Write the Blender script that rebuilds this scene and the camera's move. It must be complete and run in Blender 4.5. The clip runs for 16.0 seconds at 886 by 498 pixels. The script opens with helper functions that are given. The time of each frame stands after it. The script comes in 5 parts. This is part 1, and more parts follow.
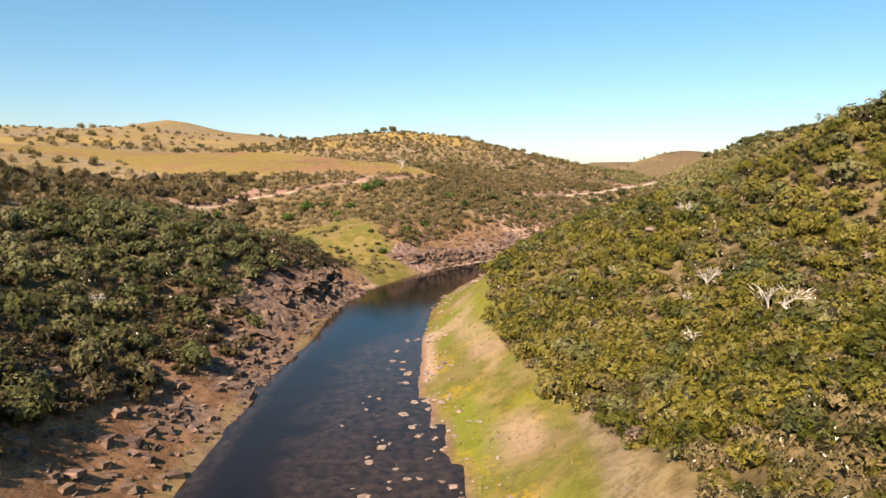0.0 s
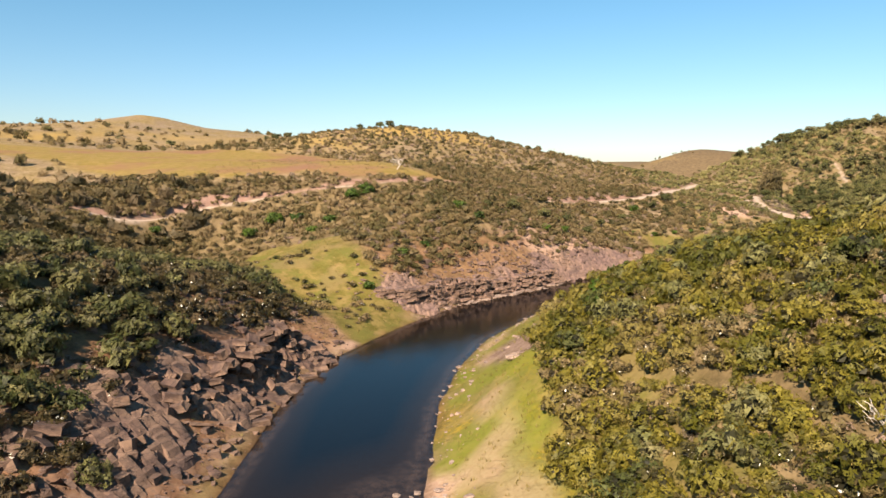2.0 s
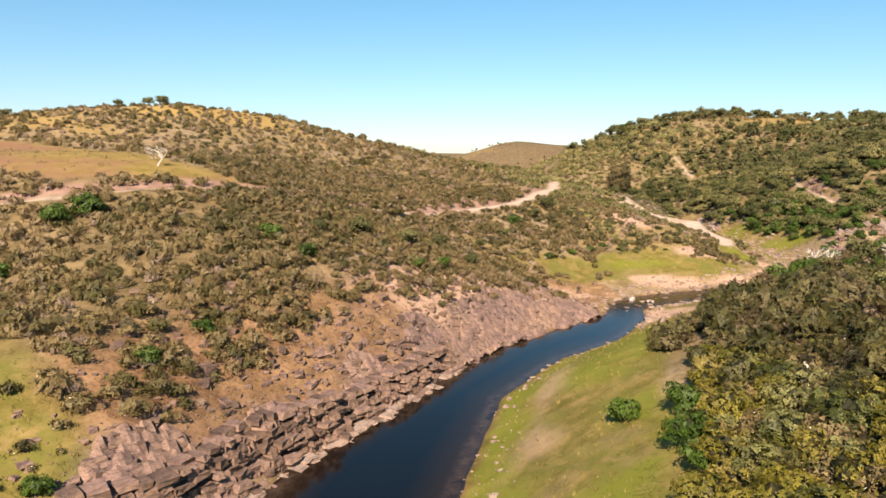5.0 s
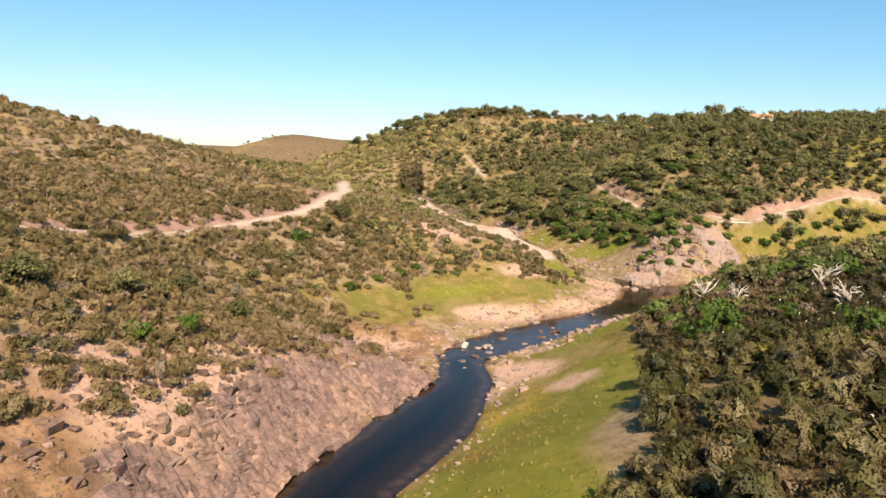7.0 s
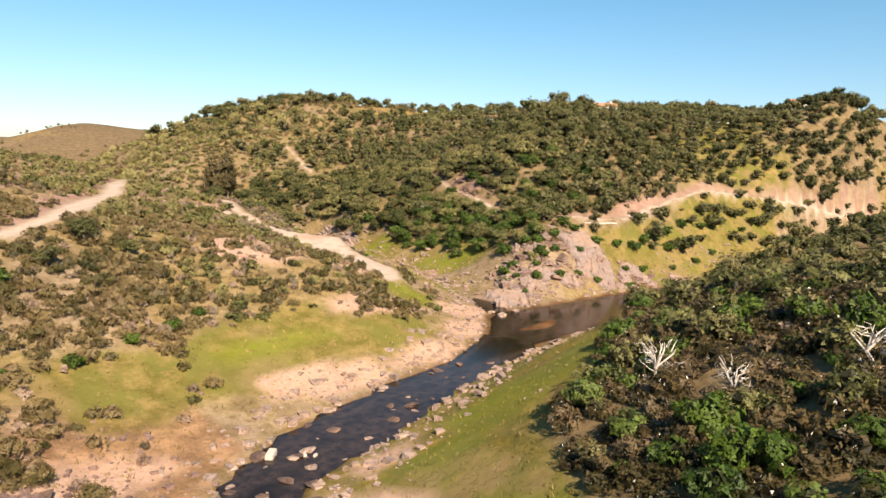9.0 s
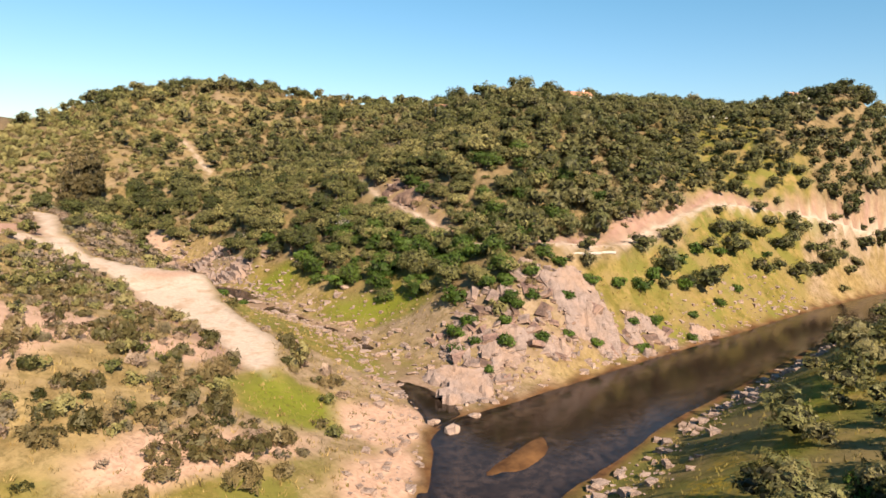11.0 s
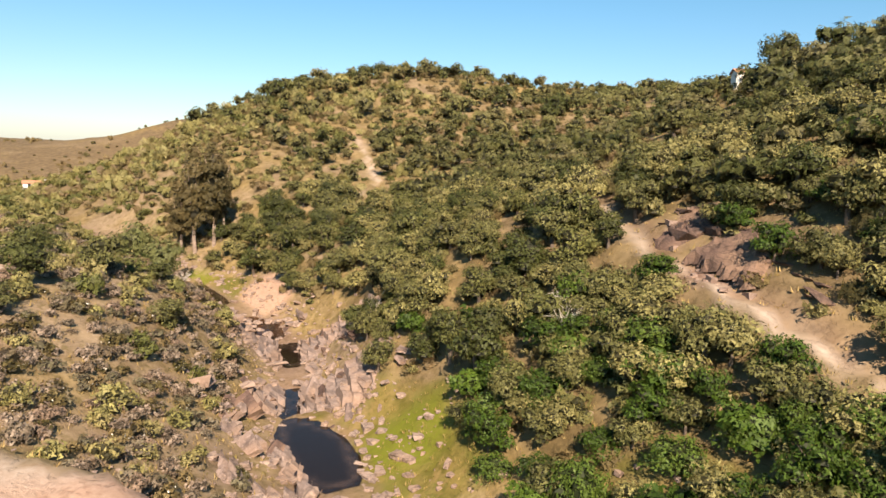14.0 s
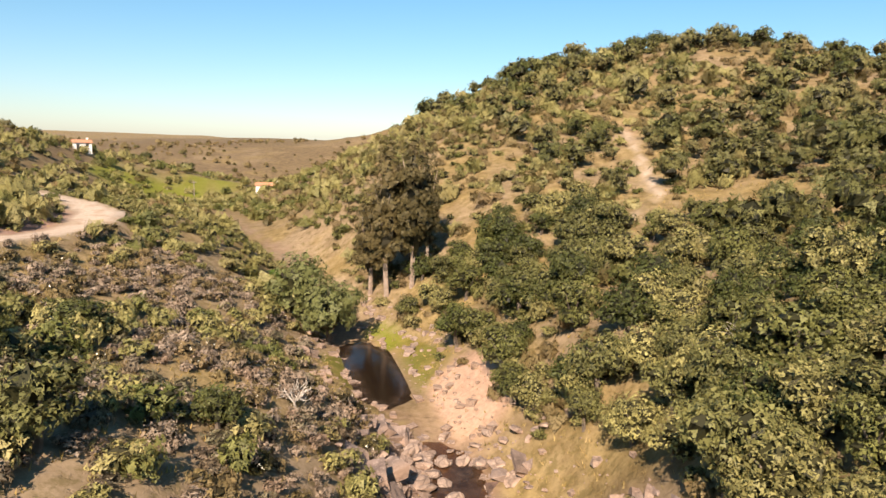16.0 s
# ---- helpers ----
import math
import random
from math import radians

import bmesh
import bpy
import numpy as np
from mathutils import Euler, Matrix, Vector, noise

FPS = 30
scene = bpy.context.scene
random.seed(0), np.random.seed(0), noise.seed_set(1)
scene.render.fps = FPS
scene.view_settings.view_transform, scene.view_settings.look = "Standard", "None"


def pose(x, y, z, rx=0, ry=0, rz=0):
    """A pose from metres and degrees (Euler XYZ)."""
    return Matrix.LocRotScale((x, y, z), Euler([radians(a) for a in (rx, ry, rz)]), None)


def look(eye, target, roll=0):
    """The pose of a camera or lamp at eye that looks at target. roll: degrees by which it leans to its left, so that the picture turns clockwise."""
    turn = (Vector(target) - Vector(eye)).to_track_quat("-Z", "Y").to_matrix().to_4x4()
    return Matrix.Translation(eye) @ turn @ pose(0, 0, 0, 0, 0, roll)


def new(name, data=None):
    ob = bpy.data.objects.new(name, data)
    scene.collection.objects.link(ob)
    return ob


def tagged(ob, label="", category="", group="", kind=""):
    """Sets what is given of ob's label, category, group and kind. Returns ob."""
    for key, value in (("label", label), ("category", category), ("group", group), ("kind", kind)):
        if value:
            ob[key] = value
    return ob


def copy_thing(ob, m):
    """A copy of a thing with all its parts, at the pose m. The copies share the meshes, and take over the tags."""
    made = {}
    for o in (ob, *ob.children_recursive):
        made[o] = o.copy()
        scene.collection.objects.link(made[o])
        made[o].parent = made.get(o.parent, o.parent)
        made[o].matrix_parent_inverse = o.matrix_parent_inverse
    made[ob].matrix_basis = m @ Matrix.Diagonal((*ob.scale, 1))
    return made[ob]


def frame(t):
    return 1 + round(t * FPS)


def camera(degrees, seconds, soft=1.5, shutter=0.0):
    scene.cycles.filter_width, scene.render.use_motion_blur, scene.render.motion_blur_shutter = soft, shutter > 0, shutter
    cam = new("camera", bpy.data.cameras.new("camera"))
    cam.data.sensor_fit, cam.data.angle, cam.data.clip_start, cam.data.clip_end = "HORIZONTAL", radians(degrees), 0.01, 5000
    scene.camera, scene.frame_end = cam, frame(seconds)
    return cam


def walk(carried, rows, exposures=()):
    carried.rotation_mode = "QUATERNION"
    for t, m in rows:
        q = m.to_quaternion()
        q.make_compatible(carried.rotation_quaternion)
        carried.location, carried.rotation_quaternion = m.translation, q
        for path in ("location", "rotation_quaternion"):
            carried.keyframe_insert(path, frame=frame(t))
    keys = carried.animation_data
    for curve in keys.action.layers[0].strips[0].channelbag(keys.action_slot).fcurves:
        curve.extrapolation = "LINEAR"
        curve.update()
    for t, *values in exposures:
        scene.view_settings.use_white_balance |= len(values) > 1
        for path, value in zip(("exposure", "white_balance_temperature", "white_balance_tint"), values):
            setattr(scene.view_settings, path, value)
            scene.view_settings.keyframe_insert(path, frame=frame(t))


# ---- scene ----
cam = camera(66.7, 16.0)
# seconds, eye, target, roll
PATH = [
    (0, (-1.76, -0.602, 29.557), (-1.48, 19.248, 27.127), 0.3),
    (0.5, (-1.924, 12.475, 29.764), (-1.654, 32.325, 27.354), 0.4),
    (1, (-2.139, 26.74, 29.933), (-1.899, 46.59, 27.513), 0.3),
    (1.5, (-2.468, 39.761, 29.855), (-2.228, 59.611, 27.435), 0.3),
    (2, (-2.785, 53.659, 29.799), (-2.545, 73.499, 27.359), 0.3),
    (2.5, (-3.112, 66.262, 29.806), (-2.872, 86.112, 27.336), 0.3),
    (3, (-3.732, 80.224, 29.855), (-3.482, 100.064, 27.385), 0.4),
    (3.5, (-3.935, 93.681, 29.778), (-3.535, 113.531, 27.308), 0.3),
    (4, (-3.858, 106.791, 29.719), (-1.808, 126.521, 27.199), 0.2),
    (4.5, (-3.214, 119.473, 30.38), (0.696, 138.903, 27.74), 0.5),
    (5, (-1.189, 132.573, 30.614), (4.681, 151.503, 27.954), 0.6),
    (5.2, (0.084, 137.542, 30.576), (6.714, 156.232, 27.966), 0.5),
    (7.3, (18.336, 179.157, 30.789), (30.446, 194.847, 28.109), 1.8),
    (7.5, (20.88, 182.318, 30.722), (33.25, 197.808, 28.042), 1.7),
    (8, (27.756, 190.28, 30.603), (41.206, 204.83, 27.923), 1.6),
    (8.5, (34.763, 197.536, 30.538), (49.073, 211.236, 27.818), 1.6),
    (9, (43.068, 205.202, 30.488), (58.308, 217.862, 27.768), 1.7),
    (9.2, (46.913, 208.253, 30.366), (62.443, 220.553, 27.666), 1.7),
    (11.3, (96.775, 242.956, 30.006), (112.965, 254.396, 27.366), 2.3),
    (11.5, (101.576, 246.34, 30.076), (117.216, 258.52, 27.416), 2.3),
    (12, (113.081, 255.751, 29.968), (127.881, 268.941, 27.308), 2.3),
    (12.5, (123.005, 264.667, 29.838), (137.095, 278.597, 27.128), 2.3),
    (13, (132.409, 274.796, 29.744), (145.749, 289.436, 26.984), 2.3),
    (13.5, (141.25, 285.264, 29.69), (153.84, 300.554, 26.93), 2.3),
    (14, (149.912, 296.799, 29.788), (161.572, 312.799, 26.988), 2.3),
    (14.5, (157.368, 308.167, 29.673), (167.578, 325.117, 26.803), 2.1),
    (15, (164.262, 321.096, 29.779), (172.682, 338.996, 26.819), 2.0),
    (15.5, (169.555, 332.853, 30.034), (176.135, 351.493, 26.964), 1.8),
    (16, (173.816, 346.654, 29.638), (178.946, 365.734, 26.508), 1.7),
]
walk(cam, [(t, look(eye, target, roll)) for t, eye, target, roll in PATH])

# ---- daylight ----
SUN_FROM = Vector((-0.47, -0.88, 0.84)).normalized()
world = bpy.data.worlds.new("sky")
scene.world = world
world.use_nodes = True
wt = world.node_tree
sky = wt.nodes.new("ShaderNodeTexSky")
sky.sky_type, sky.sun_disc = "NISHITA", False
sky.sun_elevation = math.asin(SUN_FROM.z)
sky.sun_rotation = math.atan2(SUN_FROM.x, SUN_FROM.y)
sky.altitude, sky.air_density, sky.dust_density, sky.ozone_density = 100, 1.0, 0.3, 1.0
tone = wt.nodes.new("ShaderNodeMix")
tone.data_type, tone.blend_type = "RGBA", "MULTIPLY"
tone.inputs[0].default_value = 1.0
# clear air: whitish over the horizon, deeper cyan above
up = wt.nodes.new("ShaderNodeSeparateXYZ")
wt.links.new(wt.nodes.new("ShaderNodeTexCoord").outputs["Generated"], up.inputs[0])
deep = wt.nodes.new("ShaderNodeMapRange")
wt.links.new(up.outputs[2], deep.inputs[0])
deep.inputs[1].default_value, deep.inputs[2].default_value = 0.0, 0.30
hue = wt.nodes.new("ShaderNodeMix")
hue.data_type = "RGBA"
hue.inputs[6].default_value, hue.inputs[7].default_value = (0.89, 0.955, 1.13, 1), (0.67, 1.14, 1.20, 1)
wt.links.new(deep.outputs[0], hue.inputs[0])
wt.links.new(hue.outputs[2], tone.inputs[7])
back = wt.nodes["Background"]
back.inputs["Strength"].default_value = 0.051
wt.links.new(sky.outputs[0], tone.inputs[6])
wt.links.new(tone.outputs[2], back.inputs[0])
sun = new("sun", bpy.data.lights.new("sun", "SUN"))
sun.data.energy, sun.data.angle, sun.data.color = 5.0, radians(0.5), (1.0, 0.805, 0.62)
sun.matrix_world = look(SUN_FROM * 500, (0, 0, 0))
scene.view_settings.exposure = 1.29

# ---- the plan: channels, hills and tracks ----
# channel centre lines: x, y, half width
RIVER = [
    (-10, -160, 12), (-12, -40, 13), (-12, 20, 13), (-12, 60, 13.5), (-14, 85, 11), (-13, 110, 10), (-12, 135, 10.5),
    (-9, 152, 10.5), (-2, 170, 9.5), (12, 195, 9.5), (27, 213.5, 6), (43, 227.5, 6), (58, 235.5, 6.5), (71, 245, 4.5),
    (77, 254, 4), (88, 257.5, 5.5), (105, 261, 5), (120, 263, 4), (135, 266, 6), (150, 270, 11), (170, 267, 9.5),
    (195, 262, 9), (220, 257, 8), (255, 249, 8), (300, 236, 8), (380, 228, 8)]
CREEK = [
    (150, 278, 3), (164, 301, 1.2), (170, 313, 0.9), (173, 332, 1.1), (175, 345, 3), (178, 356, 4), (179, 364, 2),
    (186, 380, 2.5), (190, 392, 3), (190, 405, 1.2), (187, 418, 3.5), (187, 430, 4), (184, 445, 1.5), (182, 470, 1.5),
    (172, 505, 1.5), (160, 540, 1.5)]
# rises and hollows of the upland: x, y, spread, height
WIDE_HILLS = [
    (310, 890, 42, 15), (72, 465, 45, 5),
    (80, 210, 150, -13.7), (-420, 210, 150, 10.5), (-220, 610, 150, 29.2), (400, 800, 140, 26), (80, 860, 190, -8), (40, 640, 60, 4),
    (120, -90, 90, 5.2), (360, 270, 90, 22.7), (480, 390, 90, 12.1), (-420, 450, 90, 11.8), (480, 450, 90, 13.5),
    (360, 570, 90, 22.6), (-420, 630, 90, 11.0), (180, 690, 90, -20.5), (240, 750, 90, -31.5), (-360, 810, 90, 13.1),
]
SHOULDERS = [
    (130, 525, 26, -7),     (160, 85, 55, 12.5), (90, 120, 55, 9.5), (-15, 435, 55, 17.8), (160, 435, 55, -11.1), (55, 610, 55, 8.6),
    (48, 174, 35, -6.4), (356, 240, 35, 13.7), (-18, 284, 35, 6.9), (-84, 306, 35, 1.5), (246, 438, 35, -6.3),
    (-150, 438, 35, -5.4), (-260, 592, 35, -13.7),
]
SOUTH_KNOLLS = [
    (34, 64, 22, -6.1), (6, 78, 22, -8.8), (-36, 92, 22, -9.9), (76, 92, 22, 9.7), (-22, 134, 22, 5.4), (-64, 176, 22, -5.5),
    (-8, 190, 22, 5.2), (-64, 218, 22, -14.3), (20, 218, 22, 4.3), (-36, 218, 22, -5.5), (160, 218, 22, -5.2),
    (370, 246, 22, 15.9), (384, 246, 22, 17.8), (76, 260, 22, -15.5), (-134, 260, 22, -8.6), (188, 274, 22, 13.2),
    (34, 274, 22, -3.3), (272, 288, 22, -8.6), (216, 288, 22, -6.0), (118, 302, 22, -8.9), (356, 302, 22, -12.2),
]
NORTH_KNOLLS = [
    (244, 316, 22, 11.1), (76, 316, 22, 1.8), (160, 330, 22, -13.7), (202, 344, 22, -4.5), (272, 358, 22, 8.1),
    (188, 386, 22, 7.4), (230, 386, 22, -3.3), (160, 400, 22, -6.9), (118, 414, 22, 5.9), (202, 428, 22, -2.4),
    (-218, 484, 22, 3.7), (230, 484, 22, 3.1), (356, 498, 22, -6.3), (146, 512, 22, -7.4), (314, 526, 22, 5.5),
    (244, 526, 22, 3.6), (272, 540, 22, 7.7), (202, 540, 22, -3.3), (-218, 554, 22, 10.7), (160, 596, 22, -10.8),
    (132, 596, 22, -6.9), (286, 638, 22, 9.3),
]
LATER_KNOLLS = [
    (320, 566, 50, 5.7), (176, 600, 50, 2.5), (-38, 174, 20, -5.2), (43, 252, 50, 3.0), (376, 279, 20, -5.3), (361, 313, 20, 4.7),
    (222, 545, 32, 3.6), (69, 305, 20, -2.3), (158, 389, 20, 1.5), (200, 762, 60, 12), (144, 645, 30, 5), (-23, 180, 9, -12),
    (188, 286, 9, 6), (197, 304, 9, -7), (254, 267, 15, 4), (232, 277, 16, 2), (11, 108, 7, -7), (300, 345, 24, 4), (235, 552, 22, 3),
    (118, 306, 11, 5), (178, 535, 18, -9), (178, 560, 15, -5), (138, 552, 26, -9), (157, 333, 9, 4), (134, 402, 12, 1.5),
]
# dirt tracks: x, y, half width
WEST_ROAD = [
    (-140, 205, 1.2), (-84, 226, 1.2), (-66, 246, 1.2), (-45, 251, 1.2), (-20, 253, 1.2), (5, 263, 1.3), (29, 278, 1.5),
    (48, 293, 2), (60, 302, 2), (75, 311, 2), (84, 320, 2), (94, 333, 2.2), (108, 352, 2.2), (120, 376, 1.9),
    (133, 400, 1.8), (140, 420, 1.8), (147, 434, 2.6), (151, 446, 3.2), (150, 456, 3.2), (146, 463, 2.4), (138, 469, 1.8),
    (120, 474, 1.8), (95, 480, 1.8)]
CLEARING = [(110, 355, 1.0), (126, 355, 2.2), (137, 357, 2.4), (142, 350, 1.2), (146, 344, 4.0), (151, 337, 6.5), (147, 326, 5.0), (144.5, 314, 3.3), (142.5, 305, 3.0), (138, 297, 1.8)]
HILL_TRACK = [(153, 394, 1.4), (151, 376, 1.5), (145, 362, 1.6), (142, 350, 1.6)]
EAST_ROAD = [
    (222, 362, 0.7), (207, 341, 1.0), (201, 326, 1.1), (197, 313, 0.9), (192, 303, 0.9), (189, 295, 1.0), (194, 288, 1.4),
    (208, 284, 1.5), (228, 282, 1.5), (262, 278, 1.6), (273, 273, 2), (290, 262, 2), (310, 252, 2), (350, 244, 2)]
FOOT_PATH = [(212, 405, .5), (219, 421, .6), (221, 431, .6), (231, 438, .6), (235, 442, .6), (238, 450, .6), (243, 462, .6), (250, 482, .5)]
FIELD = [(2, 265, 2), (-25, 275, 15), (-70, 308, 42), (-120, 342, 44), (-190, 335, 25), (-280, 345, 25)]
MEADOW = [(-13, 172, 9), (-24, 185, 12), (-36, 204, 11), (-45, 219, 5)]
BANK_TRAIL = [(7, 52, 1.2), (7, 72, 1.6), (6, 92, 1.4), (3, 110, 0.6), (4, 150, 0.6), (8, 163, 1.3), (13, 170, 1.7), (21, 181, 1.8), (27, 192, 1.8), (34, 203, 1.6), (44, 216, 1.2)]
ROADS = [WEST_ROAD, CLEARING, HILL_TRACK, EAST_ROAD, FOOT_PATH]

def lattice(ix, iy, seed):
    """Repeatable random numbers on whole-number places."""
    n = (ix * 374761393 + iy * 668265263 + seed * 974634777) & 0x7FFFFFFF
    n = ((n ^ (n >> 13)) * 1274126177) & 0x7FFFFFFF
    return ((n ^ (n >> 16)) & 0xFFFF) / 65535.0


def rough(x, y, size, seed=0):
    """Smooth value noise, 0 to 1, with patches of about that size."""
    x, y = np.asarray(x, float) / size, np.asarray(y, float) / size
    ix, iy = np.floor(x).astype(np.int64), np.floor(y).astype(np.int64)
    fx, fy = x - ix, y - iy
    fx, fy = fx * fx * (3 - 2 * fx), fy * fy * (3 - 2 * fy)
    a = lattice(ix, iy, seed) * (1 - fx) + lattice(ix + 1, iy, seed) * fx
    b = lattice(ix, iy + 1, seed) * (1 - fx) + lattice(ix + 1, iy + 1, seed) * fx
    return a * (1 - fy) + b * fy


def fractal(x, y, size, seed=0, octaves=3):
    total, weight = 0.0, 0.0
    for k in range(octaves):
        total = total + rough(x, y, size / 2**k, seed + k * 17) / 2**k
        weight += 1 / 2**k
    return total / weight


def ramp(v, a, b):
    v = np.clip((np.asarray(v, float) - a) / (b - a), 0, 1)
    return v * v * (3 - 2 * v)


def beside(line, x, y):
    """Distance from a channel's edge (inside: minus), and whether a place lies to the right of it."""
    best, right = np.full(np.shape(x), 1e9), np.zeros(np.shape(x), bool)
    for (x0, y0, w0), (x1, y1, w1) in zip(line, line[1:]):
        dx, dy = x1 - x0, y1 - y0
        t = np.clip(((x - x0) * dx + (y - y0) * dy) / (dx * dx + dy * dy), 0, 1)
        d = np.hypot(x - x0 - t * dx, y - y0 - t * dy) - (w0 + t * (w1 - w0))
        nearer = d < best
        best = np.where(nearer, d, best)
        right = np.where(nearer, (x - x0) * dy - (y - y0) * dx > 0, right)
    return best, right


def creek_rise(x, y):
    """How far the creek's bed climbs above the river, upstream of its long pool."""
    return np.where(np.asarray(x) > 90, np.interp(y, [396, 408, 440, 492, 560, 640], [0, 1.1, 1.5, 6.5, 8.5, 9.5]), 0)


def upland(x, y):
    u = 30.0 + 0 * x
    for cx, cy, s, h in WIDE_HILLS + SHOULDERS + SOUTH_KNOLLS + NORTH_KNOLLS + LATER_KNOLLS:
        u = u + h * np.exp(-((x - cx) ** 2 + (y - cy) ** 2) / (2 * s * s))
    far = np.hypot(x - 80, y - 250)
    u = u + ramp(far, 520, 1100) * (-5 - 8 * ramp(y, 850, 1150) * ramp(x, -120, -20) + 20 * (fractal(x, y, 420, 5) - 0.5)) + ramp(far, 1500, 2400) * 30 * ramp(x / (np.abs(y) + 1), 0.20, 0.235)
    dr, _ = beside(RIVER, x, y)
    dc, _ = beside(CREEK, x, y)
    s = (1 - np.exp(-(np.maximum(dr, 0) / 22) ** 1.3)) * (1 - np.exp(-(np.maximum(dc, 0) / 15) ** 1.6))
    return 0.5 + s * u + (1 - s) * creek_rise(x, y) * (dr > 30)


def resample(line, step):
    out = []
    for (x0, y0, w0), (x1, y1, w1) in zip(line, line[1:]):
        n = max(1, round(math.hypot(x1 - x0, y1 - y0) / step))
        out += [(x0 + (x1 - x0) * k / n, y0 + (y1 - y0) * k / n, w0 + (w1 - w0) * k / n) for k in range(n)]
    return np.array(out + [line[-1]], float)


ROAD_BEDS = []
for road in ROADS:
    q = resample(road, 2.5)
    z = upland(q[:, 0], q[:, 1])
    zz = np.pad(z, 4, mode="edge")
    z = sum(zz[k:k + len(z)] for k in range(9)) / 9
    ROAD_BEDS.append(np.column_stack([q, z]))


def near_road(x, y):
    """Distance from the nearest track's edge, and the height of its bed."""
    best, level = np.full(x.shape, 1e9), np.zeros(x.shape)
    for bed in ROAD_BEDS:
        lo, hi = bed[:, :2].min(0) - 25, bed[:, :2].max(0) + 25
        idx = np.nonzero((x > lo[0]) & (x < hi[0]) & (y > lo[1]) & (y < hi[1]))[0]
        for part_ in np.array_split(idx, max(1, len(idx) // 20000)):
            d = np.hypot(x[part_, None] - bed[None, :, 0], y[part_, None] - bed[None, :, 1]) - bed[None, :, 2]
            k = d.argmin(1)
            dm = d[np.arange(len(part_)), k]
            closer = dm < best[part_]
            best[part_] = np.where(closer, dm, best[part_])
            level[part_] = np.where(closer, bed[k, 3], level[part_])
    return best, level


ROCKY = [  # stretches of bare rock: x, y, reach
    (-32, 116, 9), (-29, 128, 9), (-26, 140, 9), (-23, 152, 6), (-28, 100, 6), (-28, 88, 4), (-29, 72, 4),
    (-7, 190, 6), (4, 202, 6), (16, 214, 7), (29, 226, 7), (38, 235, 8), (46, 242, 8), (54, 247, 8), (61, 250, 7), (58, 258, 5),
    (171, 287, 9), (180, 283, 8), (187, 280, 6), (198, 271, 5), (212, 266, 4), (160, 286, 6), (182, 366, 9), (190, 384, 9), (186, 398, 8), (172, 352, 6),
    (8, 146, 6), (11, 140, 5), (206, 330, 7), (211, 338, 5)]


SANDS = [  # pink sand and gravel beside the water: x, y, reach
    (86, 249, 7, 4), (79, 243, 4, 7), (98, 270, 14, 4.5), (118, 269, 13, 3), (134, 274, 8, 4), (92, 272, 6, 2), (-5, 84, 5, 26), (-14, 160, 5, 5),
    (146, 284, 6, 6), (120, 283, 12, 4), (62, 262, 12, 4), (40, 247, 16, 7), (28, 238, 12, 7), (68, 240, 8, 3), (74, 228, 3, 4), (195, 412, 4, 8), (129, 301, 8, 9), (116, 307, 14, 9), (154, 338, 8, 4), (148, 268, 8, 2)]


